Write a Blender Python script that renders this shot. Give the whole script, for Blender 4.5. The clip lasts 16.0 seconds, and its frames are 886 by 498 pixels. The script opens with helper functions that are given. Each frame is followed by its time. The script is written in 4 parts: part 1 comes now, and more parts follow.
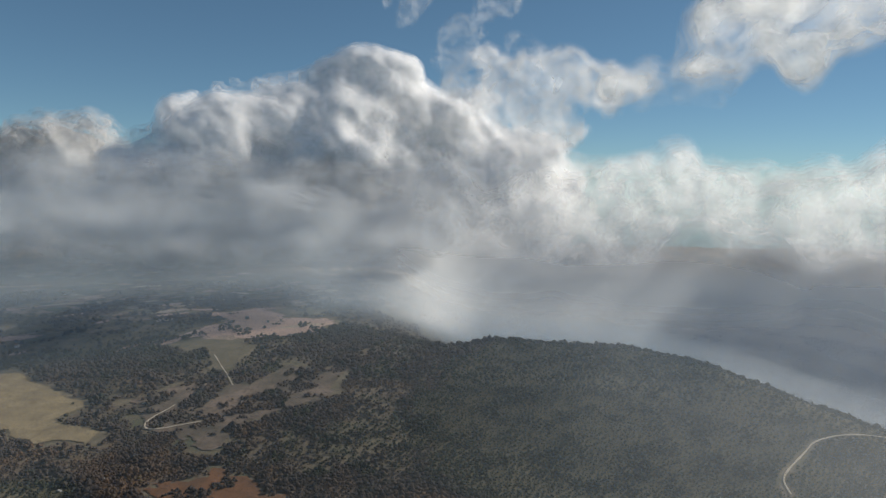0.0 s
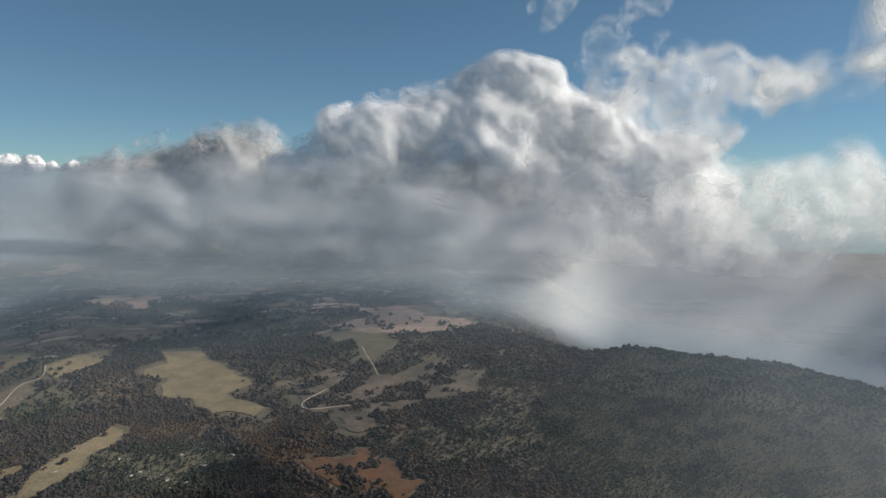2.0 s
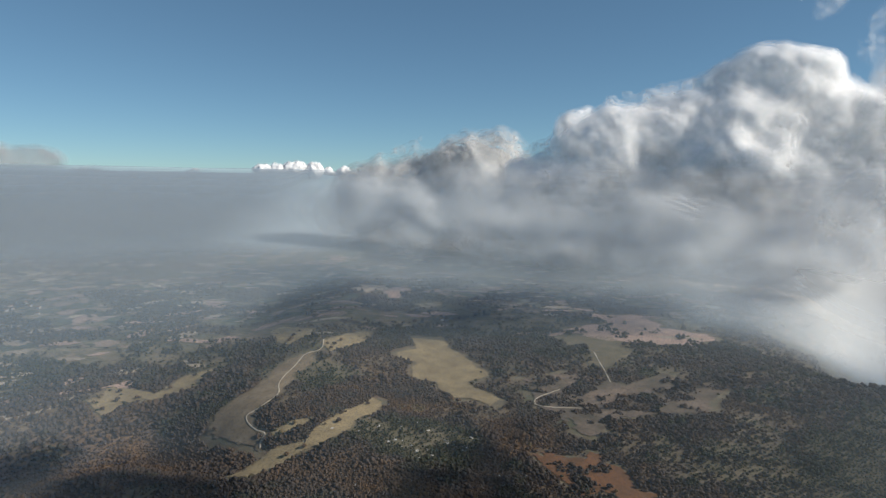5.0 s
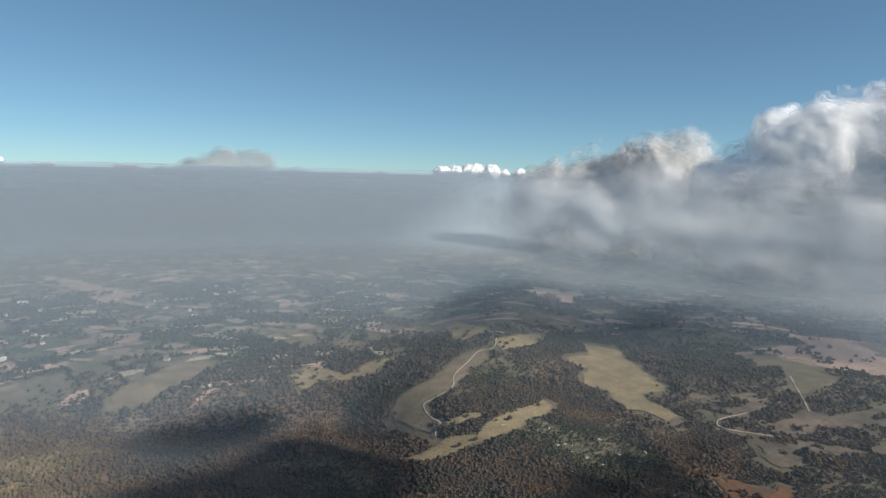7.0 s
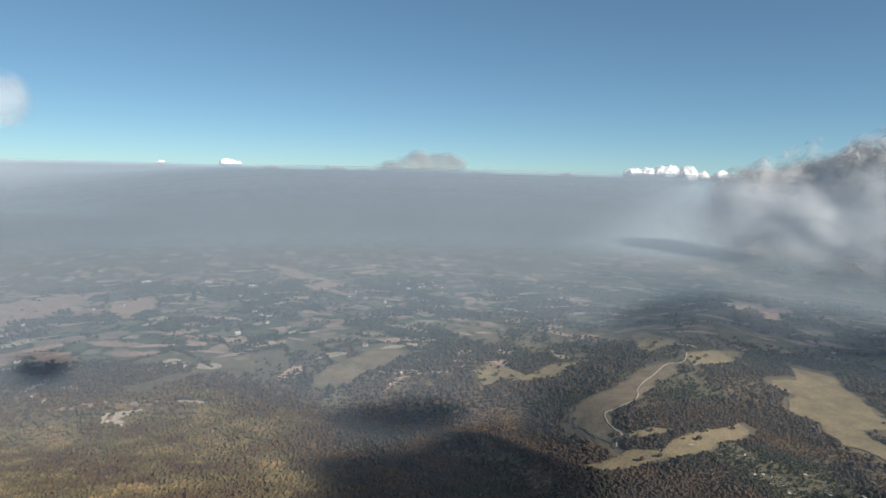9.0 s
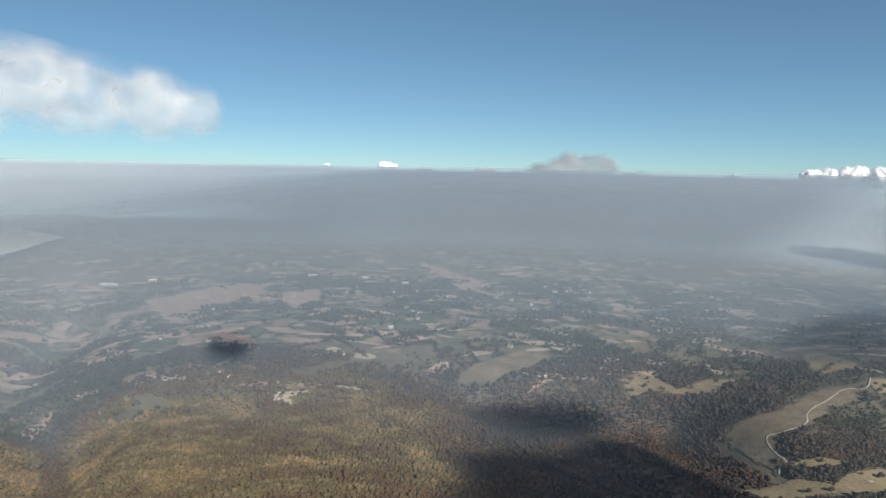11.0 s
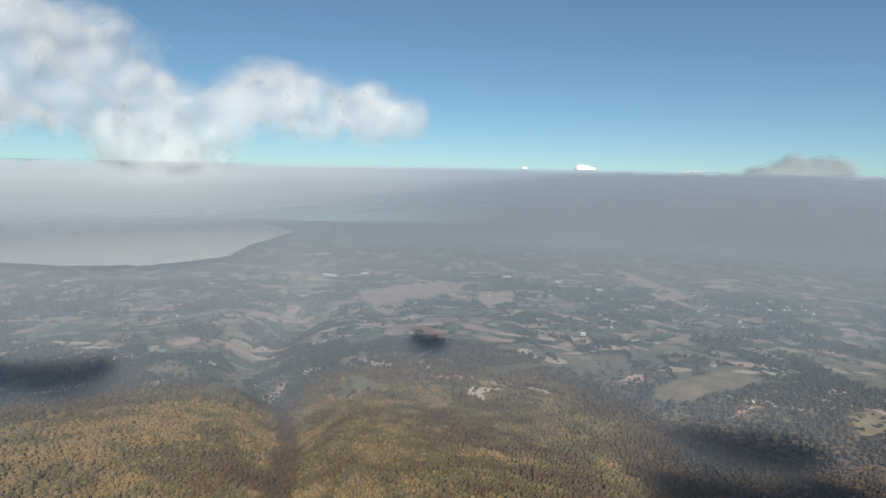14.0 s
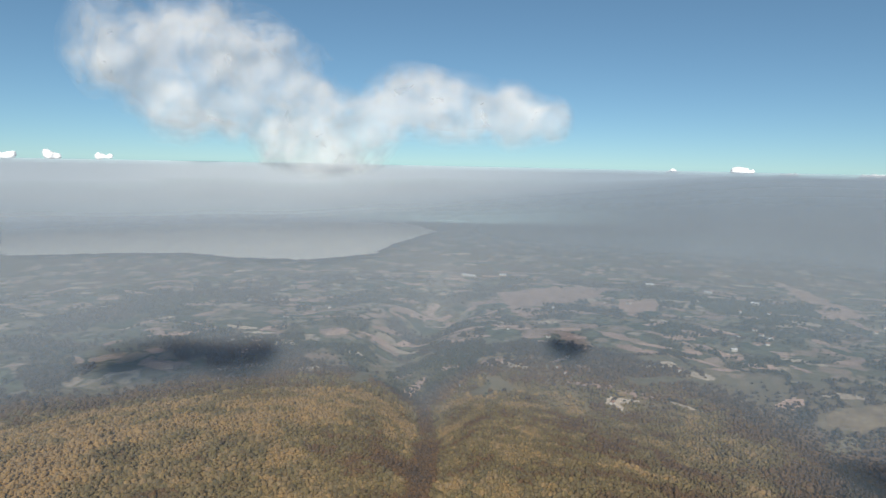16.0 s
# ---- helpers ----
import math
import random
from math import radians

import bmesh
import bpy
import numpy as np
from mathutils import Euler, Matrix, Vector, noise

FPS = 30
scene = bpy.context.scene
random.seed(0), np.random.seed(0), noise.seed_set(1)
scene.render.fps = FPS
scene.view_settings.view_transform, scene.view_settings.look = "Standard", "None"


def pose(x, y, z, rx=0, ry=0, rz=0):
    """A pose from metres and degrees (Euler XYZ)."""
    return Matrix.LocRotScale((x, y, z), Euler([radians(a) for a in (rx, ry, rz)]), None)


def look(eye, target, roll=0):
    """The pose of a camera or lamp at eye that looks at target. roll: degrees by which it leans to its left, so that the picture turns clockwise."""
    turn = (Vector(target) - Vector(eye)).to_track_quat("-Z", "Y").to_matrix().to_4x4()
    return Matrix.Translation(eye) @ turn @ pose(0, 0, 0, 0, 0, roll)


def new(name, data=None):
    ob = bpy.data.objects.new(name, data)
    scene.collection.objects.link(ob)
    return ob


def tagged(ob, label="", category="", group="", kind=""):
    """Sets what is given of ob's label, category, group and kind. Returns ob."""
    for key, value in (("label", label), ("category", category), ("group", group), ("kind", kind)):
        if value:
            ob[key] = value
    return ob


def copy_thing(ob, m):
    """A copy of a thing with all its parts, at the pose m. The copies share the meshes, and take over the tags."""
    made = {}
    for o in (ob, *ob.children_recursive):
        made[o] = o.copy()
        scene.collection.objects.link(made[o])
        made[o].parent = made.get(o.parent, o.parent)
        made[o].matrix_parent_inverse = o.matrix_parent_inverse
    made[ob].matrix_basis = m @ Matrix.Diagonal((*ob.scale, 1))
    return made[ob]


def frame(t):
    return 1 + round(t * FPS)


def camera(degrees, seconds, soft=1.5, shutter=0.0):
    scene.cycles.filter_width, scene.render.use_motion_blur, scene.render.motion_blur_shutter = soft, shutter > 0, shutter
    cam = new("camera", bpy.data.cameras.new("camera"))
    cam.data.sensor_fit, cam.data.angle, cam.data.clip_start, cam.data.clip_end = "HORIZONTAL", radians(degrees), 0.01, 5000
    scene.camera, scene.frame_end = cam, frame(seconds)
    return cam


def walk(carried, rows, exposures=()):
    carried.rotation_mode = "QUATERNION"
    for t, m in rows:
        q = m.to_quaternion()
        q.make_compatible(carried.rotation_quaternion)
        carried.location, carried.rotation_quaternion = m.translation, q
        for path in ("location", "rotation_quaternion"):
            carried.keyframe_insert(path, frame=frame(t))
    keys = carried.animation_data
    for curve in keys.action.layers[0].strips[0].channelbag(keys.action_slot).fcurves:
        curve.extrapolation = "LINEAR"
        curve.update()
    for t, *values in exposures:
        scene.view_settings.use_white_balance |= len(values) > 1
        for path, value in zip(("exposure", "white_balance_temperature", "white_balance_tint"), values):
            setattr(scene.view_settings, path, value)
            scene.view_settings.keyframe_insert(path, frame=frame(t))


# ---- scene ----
cam = camera(72.13, 16.0, soft=1.4)
# seconds, place in metres, yaw, pitch and roll in degrees: a drone that turns to its left while it drifts back
ROWS = [
    (0.0, -0.0, -0.0, 450.0, 0.00, -7.24, 1.10),
    (0.5, -0.7, -5.8, 448.8, 2.95, -7.16, 1.05),
    (1.0, -1.4, -11.7, 447.8, 6.22, -7.09, 1.05),
    (1.5, -2.2, -17.8, 447.3, 9.45, -7.03, 1.14),
    (2.0, -3.1, -24.0, 447.1, 12.90, -6.98, 1.07),
    (2.5, -3.9, -30.4, 447.2, 16.24, -6.94, 1.06),
    (3.0, -4.7, -36.6, 447.6, 19.93, -6.93, 1.14),
    (3.5, -5.2, -42.7, 448.1, 23.41, -6.92, 1.14),
    (4.0, -5.1, -48.5, 448.9, 27.12, -6.94, 1.13),
    (6.5, -0.9, -74.9, 453.6, 46.29, -7.13, 1.32),
    (7.0, 0.6, -79.6, 454.5, 50.67, -7.19, 1.45),
    (7.5, 2.6, -83.7, 455.6, 54.97, -7.28, 1.45),
    (8.0, 5.3, -87.5, 456.9, 59.12, -7.33, 1.48),
    (8.5, 8.8, -91.0, 458.3, 63.66, -7.41, 1.52),
    (9.0, 12.8, -93.6, 459.7, 67.91, -7.50, 1.45),
    (11.5, 34.1, -101.5, 466.8, 84.85, -7.72, 1.26),
    (12.0, 38.1, -102.7, 468.4, 87.80, -7.74, 1.29),
    (12.5, 42.1, -103.9, 470.1, 90.57, -7.81, 1.24),
    (13.0, 46.1, -105.1, 471.7, 93.62, -7.84, 1.24),
    (13.5, 50.2, -106.3, 473.4, 96.64, -7.86, 1.24),
    (14.0, 54.6, -107.5, 475.2, 99.96, -7.90, 1.18),
    (14.5, 59.1, -108.6, 476.9, 103.10, -7.94, 1.18),
    (15.0, 63.8, -109.6, 478.9, 106.50, -7.98, 1.14),
    (15.5, 68.7, -110.4, 480.9, 109.61, -8.02, 1.14),
    (16.0, 73.7, -111.0, 482.9, 112.89, -8.08, 1.19),
]
walk(cam, [(t, pose(x, y, z, 0, 0, yaw) @ pose(0, 0, 0, 90 + pitch) @ pose(0, 0, 0, 0, 0, roll)) for t, x, y, z, yaw, pitch, roll in ROWS],
     exposures=[(0.0, -0.03), (2.0, 0.0), (4.0, 0.12), (6.5, 0.38), (9.0, 0.41), (16.0, 0.33)])

# ---- world and sun ----
SUN_AZ, SUN_EL = -67.0, 35.0   # degrees to the left of +y, degrees above the horizon
world = bpy.data.worlds.new("sky")
scene.world = world
world.use_nodes = True
wn = world.node_tree.nodes
sky = wn.new("ShaderNodeTexSky")
sky.sky_type, sky.sun_disc = "NISHITA", False
sky.sun_elevation, sky.sun_rotation = radians(SUN_EL), radians(-SUN_AZ)
sky.altitude, sky.air_density, sky.dust_density, sky.ozone_density = 4500, 1.0, 0.8, 1.3
wn["Background"].inputs["Strength"].default_value = 0.12
tint = wn.new("ShaderNodeMix")
tint.data_type, tint.blend_type = "RGBA", "MULTIPLY"
tint.inputs[0].default_value, tint.inputs[7].default_value = 1.0, (0.625, 0.89, 0.99, 1)
haze = wn.new("ShaderNodeGamma")          # the damp air evens out the sky from zenith to horizon
haze.inputs["Gamma"].default_value = 0.7
world.node_tree.links.new(sky.outputs[0], haze.inputs["Color"])
world.node_tree.links.new(haze.outputs[0], tint.inputs[6])
world.node_tree.links.new(tint.outputs[2], wn["Background"].inputs["Color"])
sun = new("sun", bpy.data.lights.new("sun", "SUN"))
sun.data.energy, sun.data.angle, sun.data.color = 5.0, radians(0.9), (1.0, 0.93, 0.82)
sa, se = radians(SUN_AZ), radians(SUN_EL)
TO_SUN = Vector((-math.sin(sa) * math.cos(se), math.cos(sa) * math.cos(se), math.sin(se)))
sun.matrix_world = look(TO_SUN * 3000, (0, 0, 0))
scene.cycles.transparent_max_bounces = 64

# ---- numbers: noise, meshes ----
rng = np.random.default_rng(7)
LATTICE = rng.random((64, 64, 64)).astype(np.float32)


def vnoise(x, y, z):
    """Smooth lattice noise, 0 to 1, on arrays."""
    x, y, z = np.broadcast_arrays(x, y, z)
    i, j, k = np.floor(x), np.floor(y), np.floor(z)
    u, v, w = x - i, y - j, z - k
    u, v, w = u * u * (3 - 2 * u), v * v * (3 - 2 * v), w * w * (3 - 2 * w)
    i, j, k = i.astype(int) & 63, j.astype(int) & 63, k.astype(int) & 63
    i1, j1, k1 = (i + 1) & 63, (j + 1) & 63, (k + 1) & 63
    lo = (LATTICE[i, j, k] * (1 - u) + LATTICE[i1, j, k] * u) * (1 - v) + (LATTICE[i, j1, k] * (1 - u) + LATTICE[i1, j1, k] * u) * v
    hi = (LATTICE[i, j, k1] * (1 - u) + LATTICE[i1, j, k1] * u) * (1 - v) + (LATTICE[i, j1, k1] * (1 - u) + LATTICE[i1, j1, k1] * u) * v
    return lo * (1 - w) + hi * w


def fbm(x, y, z=0.0, octaves=4, gain=0.5):
    """Fractal noise about 0, roughly -0.5 to 0.5."""
    total, amp, norm = 0.0, 1.0, 0.0
    for o in range(octaves):
        total = total + amp * (vnoise(x * 2.03 ** o + 7.3 * o, y * 2.03 ** o + 3.1 * o, z * 2.03 ** o + 11.7 * o) - 0.5)
        norm, amp = norm + amp, amp * gain
    return total / norm


def smooth(a, b, x):
    u = np.clip((x - a) / (b - a), 0, 1)
    return u * u * (3 - 2 * u)


def mesh_np(name, verts, faces, mat=None, shade=True, **attributes):
    """A mesh from arrays: faces is n x 3 or n x 4."""
    me = bpy.data.meshes.new(name)
    verts, faces = np.asarray(verts, np.float32), np.asarray(faces, np.int32)
    n, k = faces.shape
    me.vertices.add(len(verts)), me.loops.add(n * k), me.polygons.add(n)
    me.vertices.foreach_set("co", verts.ravel())
    me.loops.foreach_set("vertex_index", faces.ravel())
    me.polygons.foreach_set("loop_start", np.arange(0, n * k, k, dtype=np.int32))
    me.polygons.foreach_set("use_smooth", np.full(n, shade))
    for key, values in attributes.items():
        me.attributes.new(key, "FLOAT", "POINT").data.foreach_set("value", np.asarray(values, np.float32))
    me.update(calc_edges=True)
    if mat:
        me.materials.append(mat)
    return me


def part(name, me, parent, label=""):
    ob = new(name, me)
    ob.parent = parent
    return tagged(ob, label)


def to_line(x, y, line):
    """The distance of places from a polyline, and how far along it (0 to 1) they lie."""
    best, along = np.full(np.shape(x), 1e9), np.zeros(np.shape(x))
    for i, ((ax, ay), (bx, by)) in enumerate(zip(line, line[1:])):
        dx, dy = bx - ax, by - ay
        s = np.clip(((x - ax) * dx + (y - ay) * dy) / (dx * dx + dy * dy), 0, 1)
        d = np.hypot(x - ax - s * dx, y - ay - s * dy)
        along = np.where(d < best, (i + s) / (len(line) - 1), along)
        best = np.minimum(best, d)
    return best, along


# ---- the lie of the land ----
GORGE = [(-330, -300), (-504, -378), (-811, -502), (-1082, -637), (-1222, -777), (-1408, -850), (-1800, -900)]
RAVINE = [(-420, 560), (-700, 510), (-982, 467), (-1034, 365), (-1075, 260), (-1161, 170), (-1270, 83), (-1450, 0), (-1900, -100)]
CREST = [(-450, 480), (-760, 600), (-930, 760), (-1137, 1069), (-1450, 1500)]


EDGE = [(150, 1400), (283, 1365), (417, 1366), (491, 1352), (566, 1127), (685, 977), (900, 740)]


def behind_hill(x, y):
    """The low valley on the far side of the dark hill: 0 to 1."""
    return smooth(0, 420, np.maximum((x - 520) * 0.80 + (y - 1230) * 0.60, y - 1410)) * smooth(-260, 140, x)


def height(x, y):
    x, y = np.asarray(x, float), np.asarray(y, float)
    z = 135 * smooth(1000, 330, np.hypot(x + 150, y + 450))          # wooded mountainside
    z = z + 40 * np.exp(-((x - 380) ** 2 / 330 ** 2 + (y - 1120) ** 2 / 300 ** 2))      # dark hill
    z = z + 45 * np.exp(-((x + 300) ** 2 + (y - 1250) ** 2) / 450 ** 2)
    d, s = to_line(x, y, EDGE)
    z = z + 27 * np.exp(-(d / 90) ** 2)
    z = z - 130 * behind_hill(x, y)                                                  # the far side falls away
    d, s = to_line(x, y, CREST)
    z = z + 40 * np.exp(-(d / 170) ** 2)
    d, s = to_line(x, y, GORGE)
    z = z - 62 * np.exp(-(d / (38 + 66 * s)) ** 2) * smooth(0, 0.45, s)
    d, s = to_line(x, y, RAVINE)
    z = z - 55 * np.exp(-(d / (70 + 40 * s)) ** 2) * smooth(0, 0.25, s) * smooth(1, 0.6, s)
    z = z + 34 * fbm(x / 420, y / 420, 0.5, 4) + 22 * fbm(x / 1500 + 9, y / 1500, 1.5, 3)
    z = z + 20 * fbm(x / 150 + 2, y / 150, 5.5, 3) * smooth(1250, 950, np.hypot(x + 150, y + 450))
    z = z + 26 * fbm(x / 330 + 4, y / 330, 2.5, 3) * smooth(1500, 2000, np.hypot(x, y))
    return z + 4


# dirt roads and clearings in plan
ROADS = [[(-1055, 964), (-997, 904), (-1016, 868), (-967, 796), (-912, 700), (-856, 662), (-842, 601), (-856, 579), (-807, 561), (-772, 561), (-771, 546), (-756, 534)],
         [(-501, 1304), (-456, 1221), (-427, 1171), (-388, 1096)],
         [(715, 927), (661, 939), (600, 929), (571, 902), (525, 860), (493, 827), (486, 790)],
         [(-525, 1026), (-502, 1078)],
         [(-391, 954), (-462, 920), (-487, 950), (-460, 1013)]]
FIELDS = {
    "big": ([(-962, 1198), (-887, 1235), (-805, 1161), (-741, 1118), (-669, 1078), (-639, 1038), (-658, 991), (-581, 951), (-545, 927), (-545, 892), (-590, 895), (-630, 894), (-706, 949), (-764, 944), (-836, 1037), (-879, 1021), (-903, 1060), (-893, 1120)], "STRAW", "large pale straw-coloured hill meadow"),
    "lozl": ([(-1215, 485), (-1247, 565), (-1159, 577), (-1129, 571), (-1135, 514), (-1118, 465)], "STRAW", "domed yellow meadow among the trees"),
    "lozr": ([(-1129, 554), (-1183, 683), (-1171, 749), (-1132, 689), (-1091, 654), (-1092, 567)], "STRAW", "narrow yellow meadow among the trees"),
    "patch": ([(-1306, 1006), (-1306, 1052), (-1171, 1037), (-1119, 998), (-1118, 910), (-1173, 919)], "STRAW", "small dry meadow on the ridge"),
    "top": ([(-1049, 957), (-1056, 1047), (-1040, 1125), (-1001, 1087), (-978, 965), (-982, 905)], "STRAW", "dry grass at the head of the road"),
    "strip": ([(-734, 458), (-735, 544), (-694, 573), (-713, 696), (-742, 785), (-719, 781), (-688, 731), (-656, 614), (-680, 541), (-692, 468)], "STRAW", "long strip of bare dry grass"),
    "ridge": ([(-922, 569), (-925, 627), (-972, 746), (-1025, 851), (-1014, 896), (-972, 842), (-906, 733), (-852, 661), (-855, 600), (-834, 573), (-771, 560), (-763, 543), (-832, 526), (-900, 543)], "WORN", "worn brown grass along the dirt road"),
    "meadow": ([(-667, 1434), (-593, 1482), (-528, 1511), (-436, 1359), (-428, 1187), (-469, 1200), (-537, 1367), (-585, 1342)], "TURF", "dull grazed meadow beside the road"),
    "meadow2": ([(-696, 1797), (-566, 1867), (-438, 1717), (-406, 1594), (-553, 1621)], "PLOUGH", "pinkish bare land on the far slope"),
    "orange": ([(-380, 779), (-314, 807), (-255, 791), (-189, 765), (-218, 723), (-306, 698)], "RUSSET", "russet bracken clearing"),
    "bareH": ([(-1457, 1502), (-1620, 1731), (-1530, 1765), (-1426, 1654), (-1387, 1499)], "STUBBLE", "bare pale hilltop"),
    "farm": ([(-1089, -540), (-1174, -525), (-1186, -489), (-1139, -449), (-1071, -490)], "TURF", "pale farmyard clearing on the spur"),
    "clear1": ([(-1004, -788), (-1226, -840), (-1312, -831), (-1034, -752)], "TURF", "pale clearing at the edge of the wood"),
    "c2": ([(-1154, -290), (-1191, -260), (-1201, -195), (-1173, -204), (-1140, -270)], "STUBBLE", "small bare clearing in the wood"),
    "c3": ([(-1326, 152), (-1363, 227), (-1467, 371), (-1391, 385), (-1302, 293), (-1266, 204), (-1291, 159)], "WORN", "brown-grey pasture by a farmhouse"),
    "c3b": ([(-1306, -236), (-1388, -145), (-1507, -10), (-1437, -26), (-1288, -190)], "TURF", "long dull pasture on the slope"),
    "pink": ([(-2062, -783), (-2274, -613), (-2350, -399), (-2152, -438), (-1956, -583), (-1767, -591), (-1870, -693)], "PLOUGH", "wide pinkish ploughed slope"),
    "nook": ([(-771, 569), (-754, 603), (-725, 621), (-722, 598), (-747, 563), (-761, 558)], "STRAW", "small dry clearing beside the road"),
    "bareI": ([(-1482, 1721), (-1500, 1837), (-1382, 1743), (-1297, 1538), (-1308, 1504)], "PLOUGH", "bare pinkish slope of the hilltop"),
    "clr2": ([(-1237, -148), (-1216, -85), (-1204, -91), (-1212, -142)], "STUBBLE", "narrow bare clearing in the wood"),
    "pink2": ([(-2109, -359), (-2198, -252), (-2084, -224), (-1906, -287)], "PLOUGH", "pinkish ploughed field in the valley"),
    "pink3": ([(-2877, 192), (-2431, 264), (-2175, 290), (-2231, 404), (-2588, 335)], "PLOUGH", "long pinkish slope in the far valley"),
    "scrub": ([(-555, 1016), (-485, 1129), (-355, 1106), (-311, 1211), (-173, 1190), (-224, 1040), (-296, 987), (-334, 886), (-433, 904)], "SCRUB", "bare brown scrub slope crossed by tracks"),
    "far_scrub": ([(-662, 1512), (-626, 1637), (-444, 1732), (-281, 1697), (-322, 1494), (-544, 1461)], "PLOUGH", "bare pinkish slope below the cloud"),
}


RAGGED = {"SCRUB": 26.0, "STUBBLE": 20.0, "RUSSET": 22.0, "STRAW": 9.0, "TURF": 18.0, "WORN": 14.0, "PLOUGH": 26.0}


def within(x, y, outline, ragged=12.0):
    """Whether places lie inside an outline, with a ragged edge."""
    x = x + ragged * 3 * fbm(x / 38, y / 38, 2.7, 3)
    y = y + ragged * 3 * fbm(x / 38 + 50, y / 38, 6.7, 3)
    odd = np.zeros(np.shape(x), bool)
    for (ax, ay), (bx, by) in zip(outline, outline[1:] + outline[:1]):
        if ay != by:
            odd ^= ((ay > y) != (by > y)) & (x < (bx - ax) * (y - ay) / (by - ay) + ax)
    return odd


# ---- materials ----
def nodes_of(name):
    mat = bpy.data.materials.new(name)
    mat.use_nodes = True
    nt = mat.node_tree
    bsdf = nt.nodes["Principled BSDF"]
    bsdf.inputs["Specular IOR Level"].default_value = 0.15
    return mat, nt, bsdf


def node(nt, kind, **values):
    n = nt.nodes.new(kind)
    for key, value in values.items():
        if isinstance(value, bpy.types.NodeSocket):
            nt.links.new(value, n.inputs[key])
        else:
            n.inputs[key].default_value = value
    return n


def ramp(nt, fac, *stops):
    n = nt.nodes.new("ShaderNodeValToRGB")
    while len(n.color_ramp.elements) < len(stops):
        n.color_ramp.elements.new(0.5)
    for e, (p, c) in zip(n.color_ramp.elements, stops):
        e.position, e.color = p, (*c, 1) if len(c) == 3 else c
    nt.links.new(fac, n.inputs[0])
    return n.outputs[0]


def mix(nt, fac, a, b):
    n = nt.nodes.new("ShaderNodeMix")
    n.data_type = "RGBA"
    for i, v in ((0, fac), (6, a), (7, b)):
        if isinstance(v, bpy.types.NodeSocket):
            nt.links.new(v, n.inputs[i])
        else:
            n.inputs[i].default_value = (*v, 1) if i else v
    return n.outputs[2]


def place(nt):
    return nt.nodes.new("ShaderNodeNewGeometry").outputs["Position"]


def leaf_colour(nt, fac):
    return ramp(nt, fac, (0.0, (0.040, 0.056, 0.038)), (0.22, (0.070, 0.080, 0.048)), (0.4, (0.105, 0.084, 0.072)), (0.55, (0.135, 0.094, 0.068)), (0.7, (0.20, 0.118, 0.062)), (0.84, (0.225, 0.182, 0.084)), (1.0, (0.42, 0.285, 0.13)))


